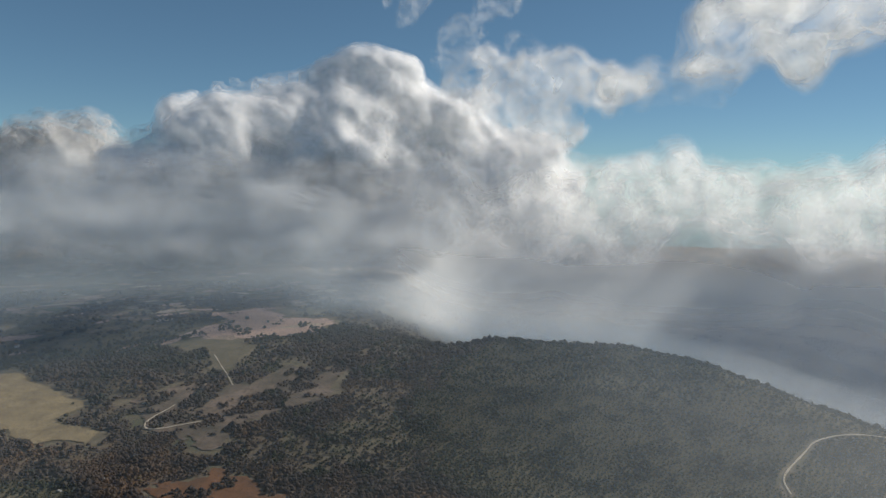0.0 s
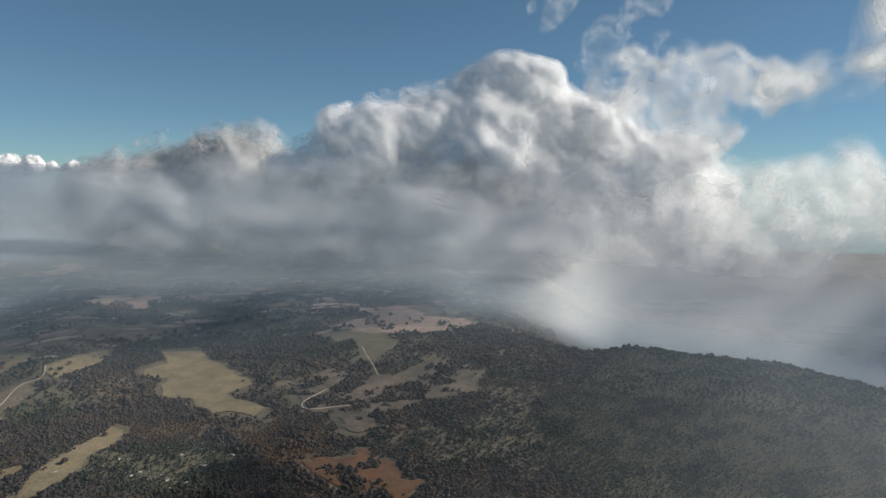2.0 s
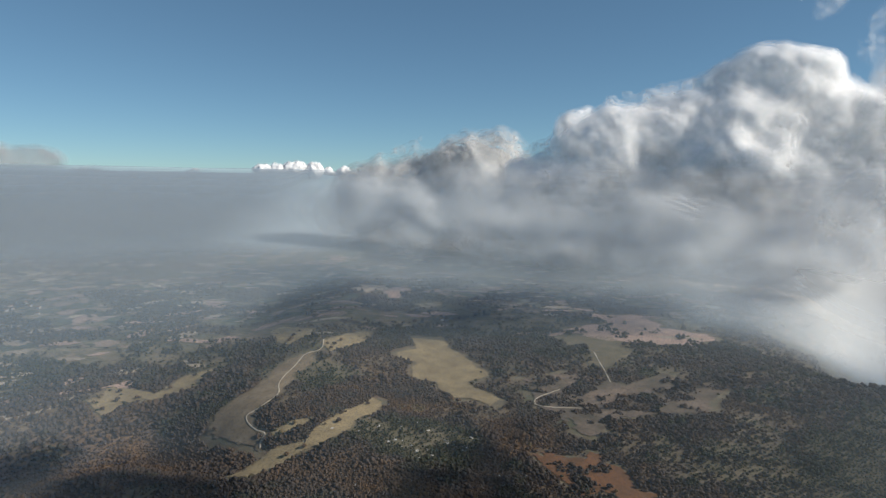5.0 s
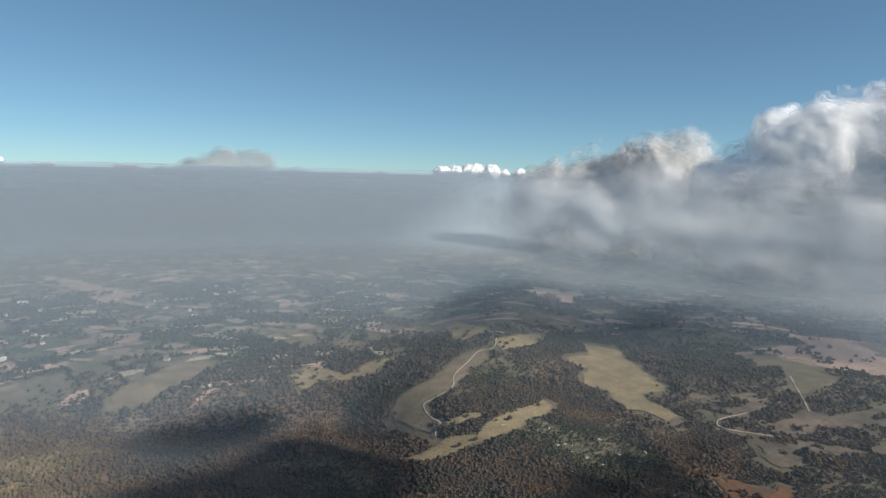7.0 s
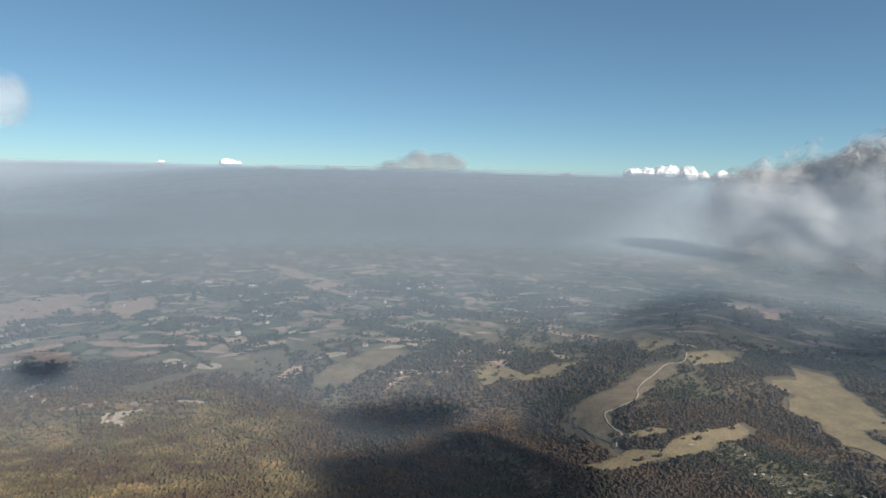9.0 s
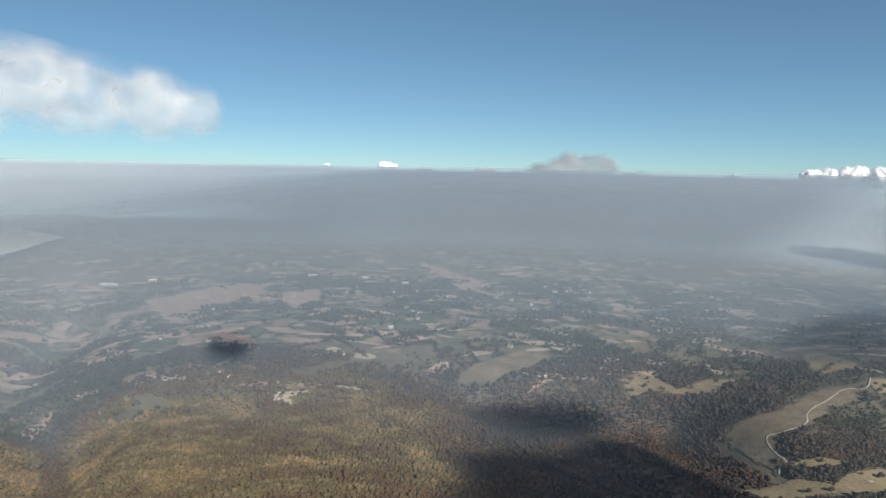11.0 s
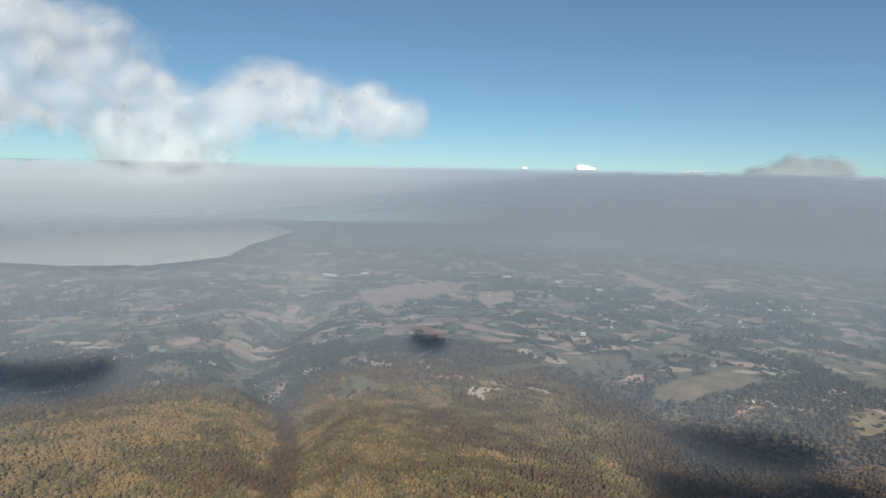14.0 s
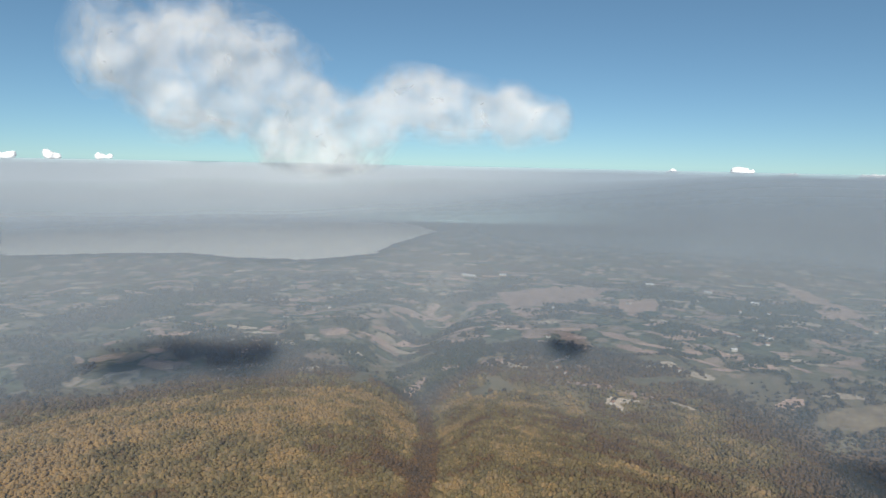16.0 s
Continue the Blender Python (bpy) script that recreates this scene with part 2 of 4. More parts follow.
def ground_material():
    mat, nt, bsdf = nodes_of("ground_cover")
    at = place(nt)
    warp = node(nt, "ShaderNodeTexNoise", Vector=at, Scale=0.02, Detail=4.0)
    bent = node(nt, "ShaderNodeVectorMath")
    bent.operation = "MULTIPLY_ADD"
    nt.links.new(warp.outputs["Color"], bent.inputs[0])
    bent.inputs[1].default_value = (55, 55, 55)
    nt.links.new(at, bent.inputs[2])
    patch = node(nt, "ShaderNodeTexVoronoi", Vector=bent.outputs[0], Scale=0.015, Randomness=1.0)
    split = node(nt, "ShaderNodeSeparateColor", Color=patch.outputs["Color"])
    fields = ramp(nt, split.outputs["Red"], (0.0, (0.05, 0.066, 0.042)), (0.25, (0.13, 0.125, 0.085)), (0.42, (0.30, 0.215, 0.175)), (0.58, (0.085, 0.10, 0.065)), (0.74, (0.36, 0.26, 0.21)), (0.88, (0.16, 0.145, 0.10)), (1.0, (0.41, 0.33, 0.255)))
    rim = node(nt, "ShaderNodeTexVoronoi", Vector=bent.outputs[0], Scale=0.015, Randomness=1.0)
    rim.feature = "DISTANCE_TO_EDGE"
    gaps = node(nt, "ShaderNodeTexNoise", Vector=at, Scale=0.03, Detail=5.0, Roughness=0.7)
    hedge = node(nt, "ShaderNodeMath")
    hedge.operation = "MULTIPLY"
    nt.links.new(ramp(nt, rim.outputs["Distance"], (0.03, (1, 1, 1)), (0.13, (0, 0, 0))), hedge.inputs[0])
    nt.links.new(ramp(nt, gaps.outputs["Fac"], (0.42, (0, 0, 0)), (0.54, (1, 1, 1))), hedge.inputs[1])
    fields = mix(nt, hedge.outputs[0], fields, (0.045, 0.058, 0.038))
    tufts = node(nt, "ShaderNodeTexNoise", Vector=at, Scale=0.05, Detail=6.0, Roughness=0.75)
    fields = mix(nt, ramp(nt, tufts.outputs["Fac"], (0.54, (0, 0, 0)), (0.64, (0.75, 0.75, 0.75))), fields, (0.06, 0.07, 0.046))
    n1 = node(nt, "ShaderNodeTexNoise", Vector=at, Scale=0.012, Detail=8.0, Roughness=0.65)
    scrub = ramp(nt, n1.outputs["Fac"], (0.3, (0.085, 0.09, 0.055)), (0.5, (0.15, 0.125, 0.085)), (0.7, (0.22, 0.185, 0.125)))
    n2 = node(nt, "ShaderNodeTexNoise", Vector=at, Scale=0.16, Detail=5.0, Roughness=0.7)
    floor = ramp(nt, n2.outputs["Fac"], (0.3, (0.10, 0.07, 0.045)), (0.7, (0.20, 0.135, 0.08)))
    wood = nt.nodes.new("ShaderNodeAttribute")
    wood.attribute_name = "wood"
    farm = nt.nodes.new("ShaderNodeAttribute")
    farm.attribute_name = "farm"
    base = mix(nt, farm.outputs["Fac"], scrub, fields)
    tone_at = nt.nodes.new("ShaderNodeAttribute")
    tone_at.attribute_name = "tone"
    litter = mix(nt, 0.35, leaf_colour(nt, tone_at.outputs["Fac"]), floor)
    base = mix(nt, wood.outputs["Fac"], base, litter)
    nt.links.new(base, bsdf.inputs["Base Color"])
    bsdf.inputs["Roughness"].default_value = 0.95
    bump = node(nt, "ShaderNodeBump", Height=n2.outputs["Fac"], Distance=2.0, Strength=0.6)
    nt.links.new(bump.outputs[0], bsdf.inputs["Normal"])
    return mat


def crown_material(name):
    """Autumn crowns: tone 0 dark green, 0.4 bare purple-brown, 0.7 rust, 1 ochre gold; each crown a little off its neighbours."""
    mat, nt, bsdf = nodes_of(name)
    geo = nt.nodes.new("ShaderNodeNewGeometry")
    tone = nt.nodes.new("ShaderNodeAttribute")
    tone.attribute_name = "tone"
    colour = leaf_colour(nt, tone.outputs["Fac"])
    shade = nt.nodes.new("ShaderNodeHueSaturation")
    for i, (lo, hi) in {1: (0.8, 1.0), 2: (0.88, 1.12)}.items():
        m = nt.nodes.new("ShaderNodeMapRange")
        nt.links.new(geo.outputs["Random Per Island"], m.inputs[0])
        m.inputs[3].default_value, m.inputs[4].default_value = lo, hi
        nt.links.new(m.outputs[0], shade.inputs[i])
    leaf = node(nt, "ShaderNodeTexNoise", Vector=geo.outputs["Position"], Scale=0.5, Detail=4.0, Roughness=0.7)
    colour = mix(nt, ramp(nt, leaf.outputs["Fac"], (0.4, (0, 0, 0)), (0.62, (0.35, 0.35, 0.35))), colour, (0.075, 0.062, 0.045))
    nt.links.new(colour, shade.inputs["Color"])
    nt.links.new(shade.outputs[0], bsdf.inputs["Base Color"])
    n2 = node(nt, "ShaderNodeTexNoise", Vector=geo.outputs["Position"], Scale=0.9, Detail=3.0)
    bump = node(nt, "ShaderNodeBump", Height=n2.outputs["Fac"], Distance=1.0, Strength=0.2)
    nt.links.new(bump.outputs[0], bsdf.inputs["Normal"])
    bsdf.inputs["Roughness"].default_value = 0.9
    thin = node(nt, "ShaderNodeBsdfTranslucent", Color=shade.outputs[0])
    both = node(nt, "ShaderNodeMixShader", Fac=0.52)
    nt.links.new(bsdf.outputs[0], both.inputs[1]), nt.links.new(thin.outputs[0], both.inputs[2])
    nt.links.new(both.outputs[0], nt.nodes["Material Output"].inputs["Surface"])
    return mat


def plain_material(name, a, b, scale=0.05, rough=0.95, tint=0.0):
    """Two tones mixed by noise at two sizes."""
    mat, nt, bsdf = nodes_of(name)
    at = place(nt)
    n1 = node(nt, "ShaderNodeTexNoise", Vector=at, Scale=scale, Detail=7.0, Roughness=0.6)
    n2 = node(nt, "ShaderNodeTexNoise", Vector=at, Scale=scale * 9, Detail=4.0)
    base = mix(nt, ramp(nt, n1.outputs["Fac"], (0.35, (0, 0, 0)), (0.65, (1, 1, 1))), a, b)
    base = mix(nt, ramp(nt, n2.outputs["Fac"], (0.52, (0, 0, 0)), (0.64, (0.7, 0.7, 0.7))), base, tuple(0.5 * v for v in a))
    if tint:
        info = nt.nodes.new("ShaderNodeObjectInfo")
        hs = nt.nodes.new("ShaderNodeHueSaturation")
        m = nt.nodes.new("ShaderNodeMapRange")
        nt.links.new(info.outputs["Random"], m.inputs[0])
        m.inputs[3].default_value, m.inputs[4].default_value = 1 - tint, 1 + tint
        nt.links.new(m.outputs[0], hs.inputs[2]), nt.links.new(base, hs.inputs["Color"])
        base = hs.outputs[0]
    nt.links.new(base, bsdf.inputs["Base Color"])
    bsdf.inputs["Roughness"].default_value = rough
    return mat


def vapour(name, alpha, colour, glow=0.5, attribute="", sheen=0.0, white=None, torn=0.0, lift=0.0, lumps=0.0, even=0.13):
    """Cloud or mist: a sheet that scatters light to both sides and lets the rest through. torn: the grain at which it frays, even: how softly;
    lift: how far the light spreads inside it, as if it all lay level; lumps: the depth of fine billows."""
    mat = bpy.data.materials.new(name)
    mat.use_nodes = True
    nt = mat.node_tree
    nt.nodes.remove(nt.nodes["Principled BSDF"])
    dif = node(nt, "ShaderNodeBsdfDiffuse", Color=(*colour, 1))
    tra = node(nt, "ShaderNodeBsdfTranslucent", Color=(*colour, 1))
    if lift:
        up = node(nt, "ShaderNodeCombineXYZ", X=0.0, Y=0.0, Z=1.0)
        for n in (dif, tra):
            nt.links.new(up.outputs[0], n.inputs["Normal"])
    if lumps:
        billow = node(nt, "ShaderNodeTexNoise", Vector=place(nt), Scale=0.02, Detail=5.0, Roughness=0.6)
        bump = node(nt, "ShaderNodeBump", Height=billow.outputs["Fac"], Distance=lumps, Strength=1.0)
        nt.links.new(bump.outputs[0], dif.inputs["Normal"])
    if white:
        how = nt.nodes.new("ShaderNodeAttribute")
        how.attribute_name = "white"
        shade = mix(nt, how.outputs["Fac"], colour, white)
        nt.links.new(shade, dif.inputs["Color"]), nt.links.new(shade, tra.inputs["Color"])
    both = node(nt, "ShaderNodeMixShader", Fac=glow)
    nt.links.new(dif.outputs[0], both.inputs[1]), nt.links.new(tra.outputs[0], both.inputs[2])
    out = both.outputs[0]
    if sheen:
        gloss = node(nt, "ShaderNodeBsdfGlossy", Color=(0.95, 0.95, 0.95, 1), Roughness=0.7)
        more = node(nt, "ShaderNodeMixShader", Fac=sheen)
        nt.links.new(out, more.inputs[1]), nt.links.new(gloss.outputs[0], more.inputs[2])
        out = more.outputs[0]
    if alpha < 1 or attribute:
        clear = nt.nodes.new("ShaderNodeBsdfTransparent")
        veil = node(nt, "ShaderNodeMixShader", Fac=alpha)
        if attribute:
            dens = nt.nodes.new("ShaderNodeAttribute")
            dens.attribute_name = attribute
            nt.links.new(dens.outputs["Fac"], veil.inputs[0])
        if torn:
            fray = node(nt, "ShaderNodeTexNoise", Vector=place(nt), Scale=torn, Detail=7.0, Roughness=0.62, Distortion=0.6)
            hold = ramp(nt, fray.outputs["Fac"], (0.51 - even, (0, 0, 0)), (0.51 + even, (min(1.0, 1.9 * alpha),) * 3))
            nt.links.new(hold, veil.inputs[0])
        nt.links.new(clear.outputs[0], veil.inputs[1]), nt.links.new(out, veil.inputs[2])
        out = veil.outputs[0]
    nt.links.new(out, nt.nodes["Material Output"].inputs["Surface"])
    return mat


GROUND = ground_material()
CROWN = crown_material("autumn_leaves")
STRAW = plain_material("dry_grass", (0.30, 0.235, 0.135), (0.21, 0.165, 0.10), 0.03)
WORN = plain_material("worn_grass", (0.235, 0.185, 0.125), (0.155, 0.12, 0.082), 0.025)
TURF = plain_material("dull_turf", (0.205, 0.17, 0.115), (0.14, 0.125, 0.082), 0.03, tint=0.2)
PLOUGH = plain_material("ploughed_earth", (0.40, 0.28, 0.225), (0.31, 0.22, 0.175), 0.02, tint=0.2)
RUSSET = plain_material("russet_bracken", (0.19, 0.095, 0.05), (0.12, 0.07, 0.042), 0.04)
SCRUB = plain_material("brown_scrub", (0.20, 0.15, 0.115), (0.085, 0.075, 0.055), 0.018)
STUBBLE = plain_material("pale_stubble", (0.42, 0.35, 0.27), (0.32, 0.265, 0.205), 0.03, tint=0.2)
TRACK = plain_material("pale_gravel", (0.50, 0.43, 0.33), (0.40, 0.34, 0.26), 0.3)
LIME = plain_material("whitewashed_wall", (0.50, 0.48, 0.44), (0.40, 0.38, 0.35), 0.5)
TILE = plain_material("clay_roof_tiles", (0.26, 0.16, 0.12), (0.20, 0.13, 0.10), 0.6, tint=0.3)
SHEET = plain_material("pale_metal_roof", (0.58, 0.58, 0.58), (0.48, 0.49, 0.50), 0.2)
CLOUD = (0.97, 0.97, 0.975)
CORE = vapour("cloud_core", 1.0, CLOUD, 0.12, lumps=3.0)
VEILS = [vapour("cloud_veil", a, CLOUD, 0.35, torn=0.016 if a < 0.2 else 0.0, even=0.2) for a in (0.10, 0.18, 0.3, 0.42)] + [CORE]
HEAP = [vapour("heaped_cloud", a, (0.74, 0.74, 0.74), 0.5, torn=0.014) for a in (0.08, 0.14, 0.24, 0.36)] + [vapour("heap_core", 0.8, (0.74, 0.74, 0.74), 0.4)]
GREY = [vapour("grey_cloud", a, (0.84, 0.84, 0.84), 0.5, torn=0.0035, even=0.22) for a in (0.03, 0.045, 0.07, 0.1, 0.14, 0.18)]
SHADE = [vapour("shade_cloud", a, (0.93, 0.93, 0.94), 0.6) for a in (0.09, 0.13, 0.21, 0.3)]
DULL = [vapour("dull_cloud", a, (0.52, 0.52, 0.53), 0.5, torn=0.0035, even=0.22) for a in (0.05, 0.07, 0.1, 0.14, 0.18, 0.22)]
THIN = [vapour("thin_cloud", a, (0.93, 0.93, 0.94), 0.66) for a in (0.07, 0.12, 0.2, 0.38)]
# blue of distance haze as base colour; white blended in for sunward brightness
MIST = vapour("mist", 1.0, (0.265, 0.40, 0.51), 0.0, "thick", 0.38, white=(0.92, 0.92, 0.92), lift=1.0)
FOG = [vapour("soft_fog", a, (0.72, 0.75, 0.78), 0.5, torn=0.006) for a in (0.05, 0.07, 0.09, 0.11, 0.13, 0.16)]
FAINT = [vapour("faint_wisp", a, (0.97, 0.97, 0.97), 0.6, torn=0.02) for a in (0.012, 0.02, 0.03, 0.045)]
WISP = [vapour("wisp", a, (0.97, 0.97, 0.97), 0.6, torn=0.009, even=0.18) for a in (0.025, 0.04, 0.06, 0.085, 0.12, 0.16)]
BRIGHT = [vapour("bright_cloud", a, (0.99, 0.99, 0.98), 0.72, torn=0.012, even=0.18) for a in (0.035, 0.055, 0.085, 0.13, 0.2, 0.3)]
BANK = [vapour("sunlit_bank", a, (0.99, 0.99, 0.985), 0.75, torn=0.012, even=0.2) for a in (0.05, 0.08, 0.12, 0.17, 0.25)]

# ---- ground ----
u = np.linspace(-1, 1, 331)
g = 5600 * (0.22 * u + 0.78 * u ** 3)
GX, GY = np.meshgrid(g - 350, g + 150, indexing="ij")
GZ = height(GX, GY)


def open_land(x, y):
    o = np.zeros(np.shape(x), bool)
    for outline, kind, _ in FIELDS.values():
        xs, ys = zip(*outline)
        near = (x > min(xs) - 40) & (x < max(xs) + 40) & (y > min(ys) - 40) & (y < max(ys) + 40)
        if near.any():
            cx, cy = sum(xs) / len(xs), sum(ys) / len(ys)
            bare = within(cx + (x[near] - cx) / 1.12, cy + (y[near] - cy) / 1.12, outline, RAGGED.get(kind, 12.0))
            if kind in ("SCRUB", "RUSSET", "PLOUGH"):          # half overgrown
                bare &= fbm(x[near] / 42, y[near] / 42, 7.4, 4) > (-0.02 if kind == "SCRUB" else -0.1)
            o[near] |= bare
    for line in ROADS:
        o |= to_line(x, y, line)[0] < 6
    return o


def woods(x, y):
    """How thick the trees stand: 0 open, 1 closed."""
    r = np.hypot(x, y)
    w = 0.5 + 0.5 * smooth(-0.08, 0.08, fbm(x / 110, y / 110, 3.3, 4))
    hill = np.hypot(x + 150, y + 500)
    w = np.maximum(w, smooth(1080, 930, hill + 300 * fbm(x / 260, y / 260, 3.9, 4)))
    for line in (RAVINE, GORGE):
        w = np.maximum(w, smooth(150, 100, to_line(x, y, line)[0] + 60 * fbm(x / 90, y / 90, 5.5, 3)))
    far = smooth(0.0, 0.08, fbm(x / 130, y / 130, 8.1, 4)) + smooth(0.03, 0.014, np.abs(fbm(x / 120 + 3, y / 150, 1.1, 3)))
    s = smooth(1200, 1600, r - 0.2 * np.maximum(y, 0) + 300 * fbm(x / 300, y / 300, 7.7, 3))
    w = np.maximum(w, 0.9 * smooth(500, 420, np.hypot(x - 380, y - 1030)))
    return np.where(open_land(x, y), 0.0, w * (1 - s) + np.minimum(far, 1) * s)


def tone(x, y):
    """The colour of the leaf: 0 dark green, 0.4 bare purple-brown, 0.7 rust, 1 gold."""
    gold = smooth(250, -50, y + 120 * fbm(x / 200, y / 200, 2.1, 3) - 0.12 * (x + 900))
    amber = smooth(-250, -620, y + 160 * fbm(x / 180, y / 180, 3.1, 3))
    t = 0.45 + 0.36 * gold + 0.12 * amber + (0.75 - 0.15 * gold) * fbm(x / 110, y / 110, 4.6, 4) + 0.55 * fbm(x / 34, y / 34, 3.6, 3)
    green = smooth(330, 120, np.hypot(x + 1330, y + 760) + 160 * fbm(x / 110, y / 110, 8.4, 3))
    t = t * (1 - green) + green * (0.16 + 0.4 * fbm(x / 70, y / 70, 5.4, 3))
    dark = smooth(480, 380, np.hypot((x - 380), (y - 1030)) + 120 * fbm(x / 120, y / 120, 5.2, 3))
    dark = np.maximum(dark, smooth(150, 60, np.hypot(x + 560, (y - 700)) + 90 * fbm(x / 90, y / 90, 5.9, 3)))
    dark = np.maximum(dark, smooth(110, 50, np.hypot(x + 900, (y - 800)) + 70 * fbm(x / 90, y / 90, 6.9, 3)))
    for line in (GORGE, RAVINE):
        wide = 60 if line is RAVINE else 26
        near = (1.0 if line is RAVINE else 0.6) * smooth(wide, 8, to_line(x, y, line)[0] + 0.6 * wide * fbm(x / 60, y / 60, 7.2, 3))
        t = t * (1 - near) + near * ((0.6 if line is RAVINE else 0.45) + 0.3 * fbm(x / 60, y / 60, 4.9, 3))
    far = smooth(1100, 1700, np.hypot(x, y))
    return t * (1 - 0.75 * dark) * (1 - far) + far * (0.3 + 0.5 * fbm(x / 200, y / 200, 9.3, 3))


def farmed(x, y):
    return smooth(1150, 1600, np.hypot(x + 100, y) - 0.28 * np.maximum(y, 0) + 400 * fbm(x / 500, y / 500, 6.6, 3)) * smooth(150, -450, x)


n = len(u)
ids = np.arange(n * n).reshape(n, n)
quads = np.stack([ids[:-1, :-1], ids[1:, :-1], ids[1:, 1:], ids[:-1, 1:]], -1).reshape(-1, 4)
WOOD = woods(GX, GY)
tagged(new("ground", mesh_np("ground", np.stack([GX, GY, GZ], -1).reshape(-1, 3), quads, GROUND, wood=WOOD.ravel(), tone=tone(GX, GY).ravel(), farm=farmed(GX, GY).ravel())),
       "rolling autumn hillside and valley with scrub and fields", "ground", kind="structure")

# ---- mist bank and distance haze ----
def mist_layers(count):
    """Sheets of mist and haze over one another; thicker with distance, coloured whiter where sunlight would brighten
    them.
    """
    az = np.radians(np.linspace(-60, 170, 346))
    rr = np.concatenate([np.arange(420, 2400, 33.0), np.linspace(2440, 4930, 42)])
    AZ, RR = np.meshgrid(az, rr, indexing="ij")
    x, y = -np.sin(AZ) * RR, np.cos(AZ) * RR
    toward = np.degrees(AZ)
    near_side = smooth(28, 0, toward) * smooth(-150, -60, toward)          # thicker towards the sun
    lake_side = smooth(92, 124, toward)
    slope = smooth(80, 130, toward)
    rise = smooth(1150, 4100, RR) * (1 - slope) + slope * smooth(3300, 4700, RR)
    heap = smooth(1000, 2300, RR) * smooth(12, -20, toward) * smooth(-150, -60, toward)          # banked up under the sun
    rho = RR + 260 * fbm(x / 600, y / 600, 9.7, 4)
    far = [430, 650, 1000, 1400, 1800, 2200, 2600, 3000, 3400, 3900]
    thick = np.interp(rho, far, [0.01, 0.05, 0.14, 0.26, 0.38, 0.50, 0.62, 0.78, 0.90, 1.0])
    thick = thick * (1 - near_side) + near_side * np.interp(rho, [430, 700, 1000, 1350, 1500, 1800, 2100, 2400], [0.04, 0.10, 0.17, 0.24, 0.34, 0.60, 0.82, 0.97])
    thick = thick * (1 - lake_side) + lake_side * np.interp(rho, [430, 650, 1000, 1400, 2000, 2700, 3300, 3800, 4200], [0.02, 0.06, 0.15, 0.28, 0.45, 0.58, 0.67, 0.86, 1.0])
    thick = thick * (1 - 0.5 * smooth(82, 55, toward) * smooth(-25, 5, toward) * smooth(1900, 1300, RR))          # thinned over the ridge, to imitate haze left unlit under cloud
    land = height(x, y)
    low = smooth(2500, 1700, RR)
    cloudy = smooth(52, 36, toward) * smooth(-75, -50, toward)
    thick = thick * (1 - cloudy * smooth(2350 - 350 * near_side, 3200 - 550 * near_side, RR))          # opens where the clouds rise from it
    # brightness put into the colour: whiter sunward, far off and over the lake
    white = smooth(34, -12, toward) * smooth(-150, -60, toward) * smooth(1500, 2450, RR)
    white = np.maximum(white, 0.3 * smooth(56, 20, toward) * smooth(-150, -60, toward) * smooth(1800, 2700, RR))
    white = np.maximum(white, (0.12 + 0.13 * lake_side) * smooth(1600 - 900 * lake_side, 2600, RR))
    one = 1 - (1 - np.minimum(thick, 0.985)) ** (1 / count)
    ids = np.arange(AZ.size).reshape(AZ.shape)
    quads = np.stack([ids[:-1, :-1], ids[1:, :-1], ids[1:, 1:], ids[:-1, 1:]], -1).reshape(-1, 4)
    v, q, t, w = [], [], [], []
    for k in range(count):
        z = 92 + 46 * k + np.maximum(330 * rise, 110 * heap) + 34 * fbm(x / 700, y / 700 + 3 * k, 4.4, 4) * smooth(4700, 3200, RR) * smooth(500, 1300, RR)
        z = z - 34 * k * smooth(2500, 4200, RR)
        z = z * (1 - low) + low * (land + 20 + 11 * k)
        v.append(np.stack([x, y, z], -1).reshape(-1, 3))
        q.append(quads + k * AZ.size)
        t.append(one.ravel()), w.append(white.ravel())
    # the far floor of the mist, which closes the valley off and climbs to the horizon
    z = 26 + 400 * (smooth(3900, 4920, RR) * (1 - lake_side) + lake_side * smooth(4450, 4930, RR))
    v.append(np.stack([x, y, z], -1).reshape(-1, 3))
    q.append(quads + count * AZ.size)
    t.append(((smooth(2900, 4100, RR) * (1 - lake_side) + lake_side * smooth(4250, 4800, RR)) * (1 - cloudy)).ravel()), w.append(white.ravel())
    return np.concatenate(v), np.concatenate(q), np.concatenate(t), np.concatenate(w)


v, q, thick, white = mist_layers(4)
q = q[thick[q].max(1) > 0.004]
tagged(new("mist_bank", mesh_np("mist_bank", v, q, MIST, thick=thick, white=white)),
       "blue-grey mist and distance haze, coloured whiter towards the sun", "mist", kind="stuff")


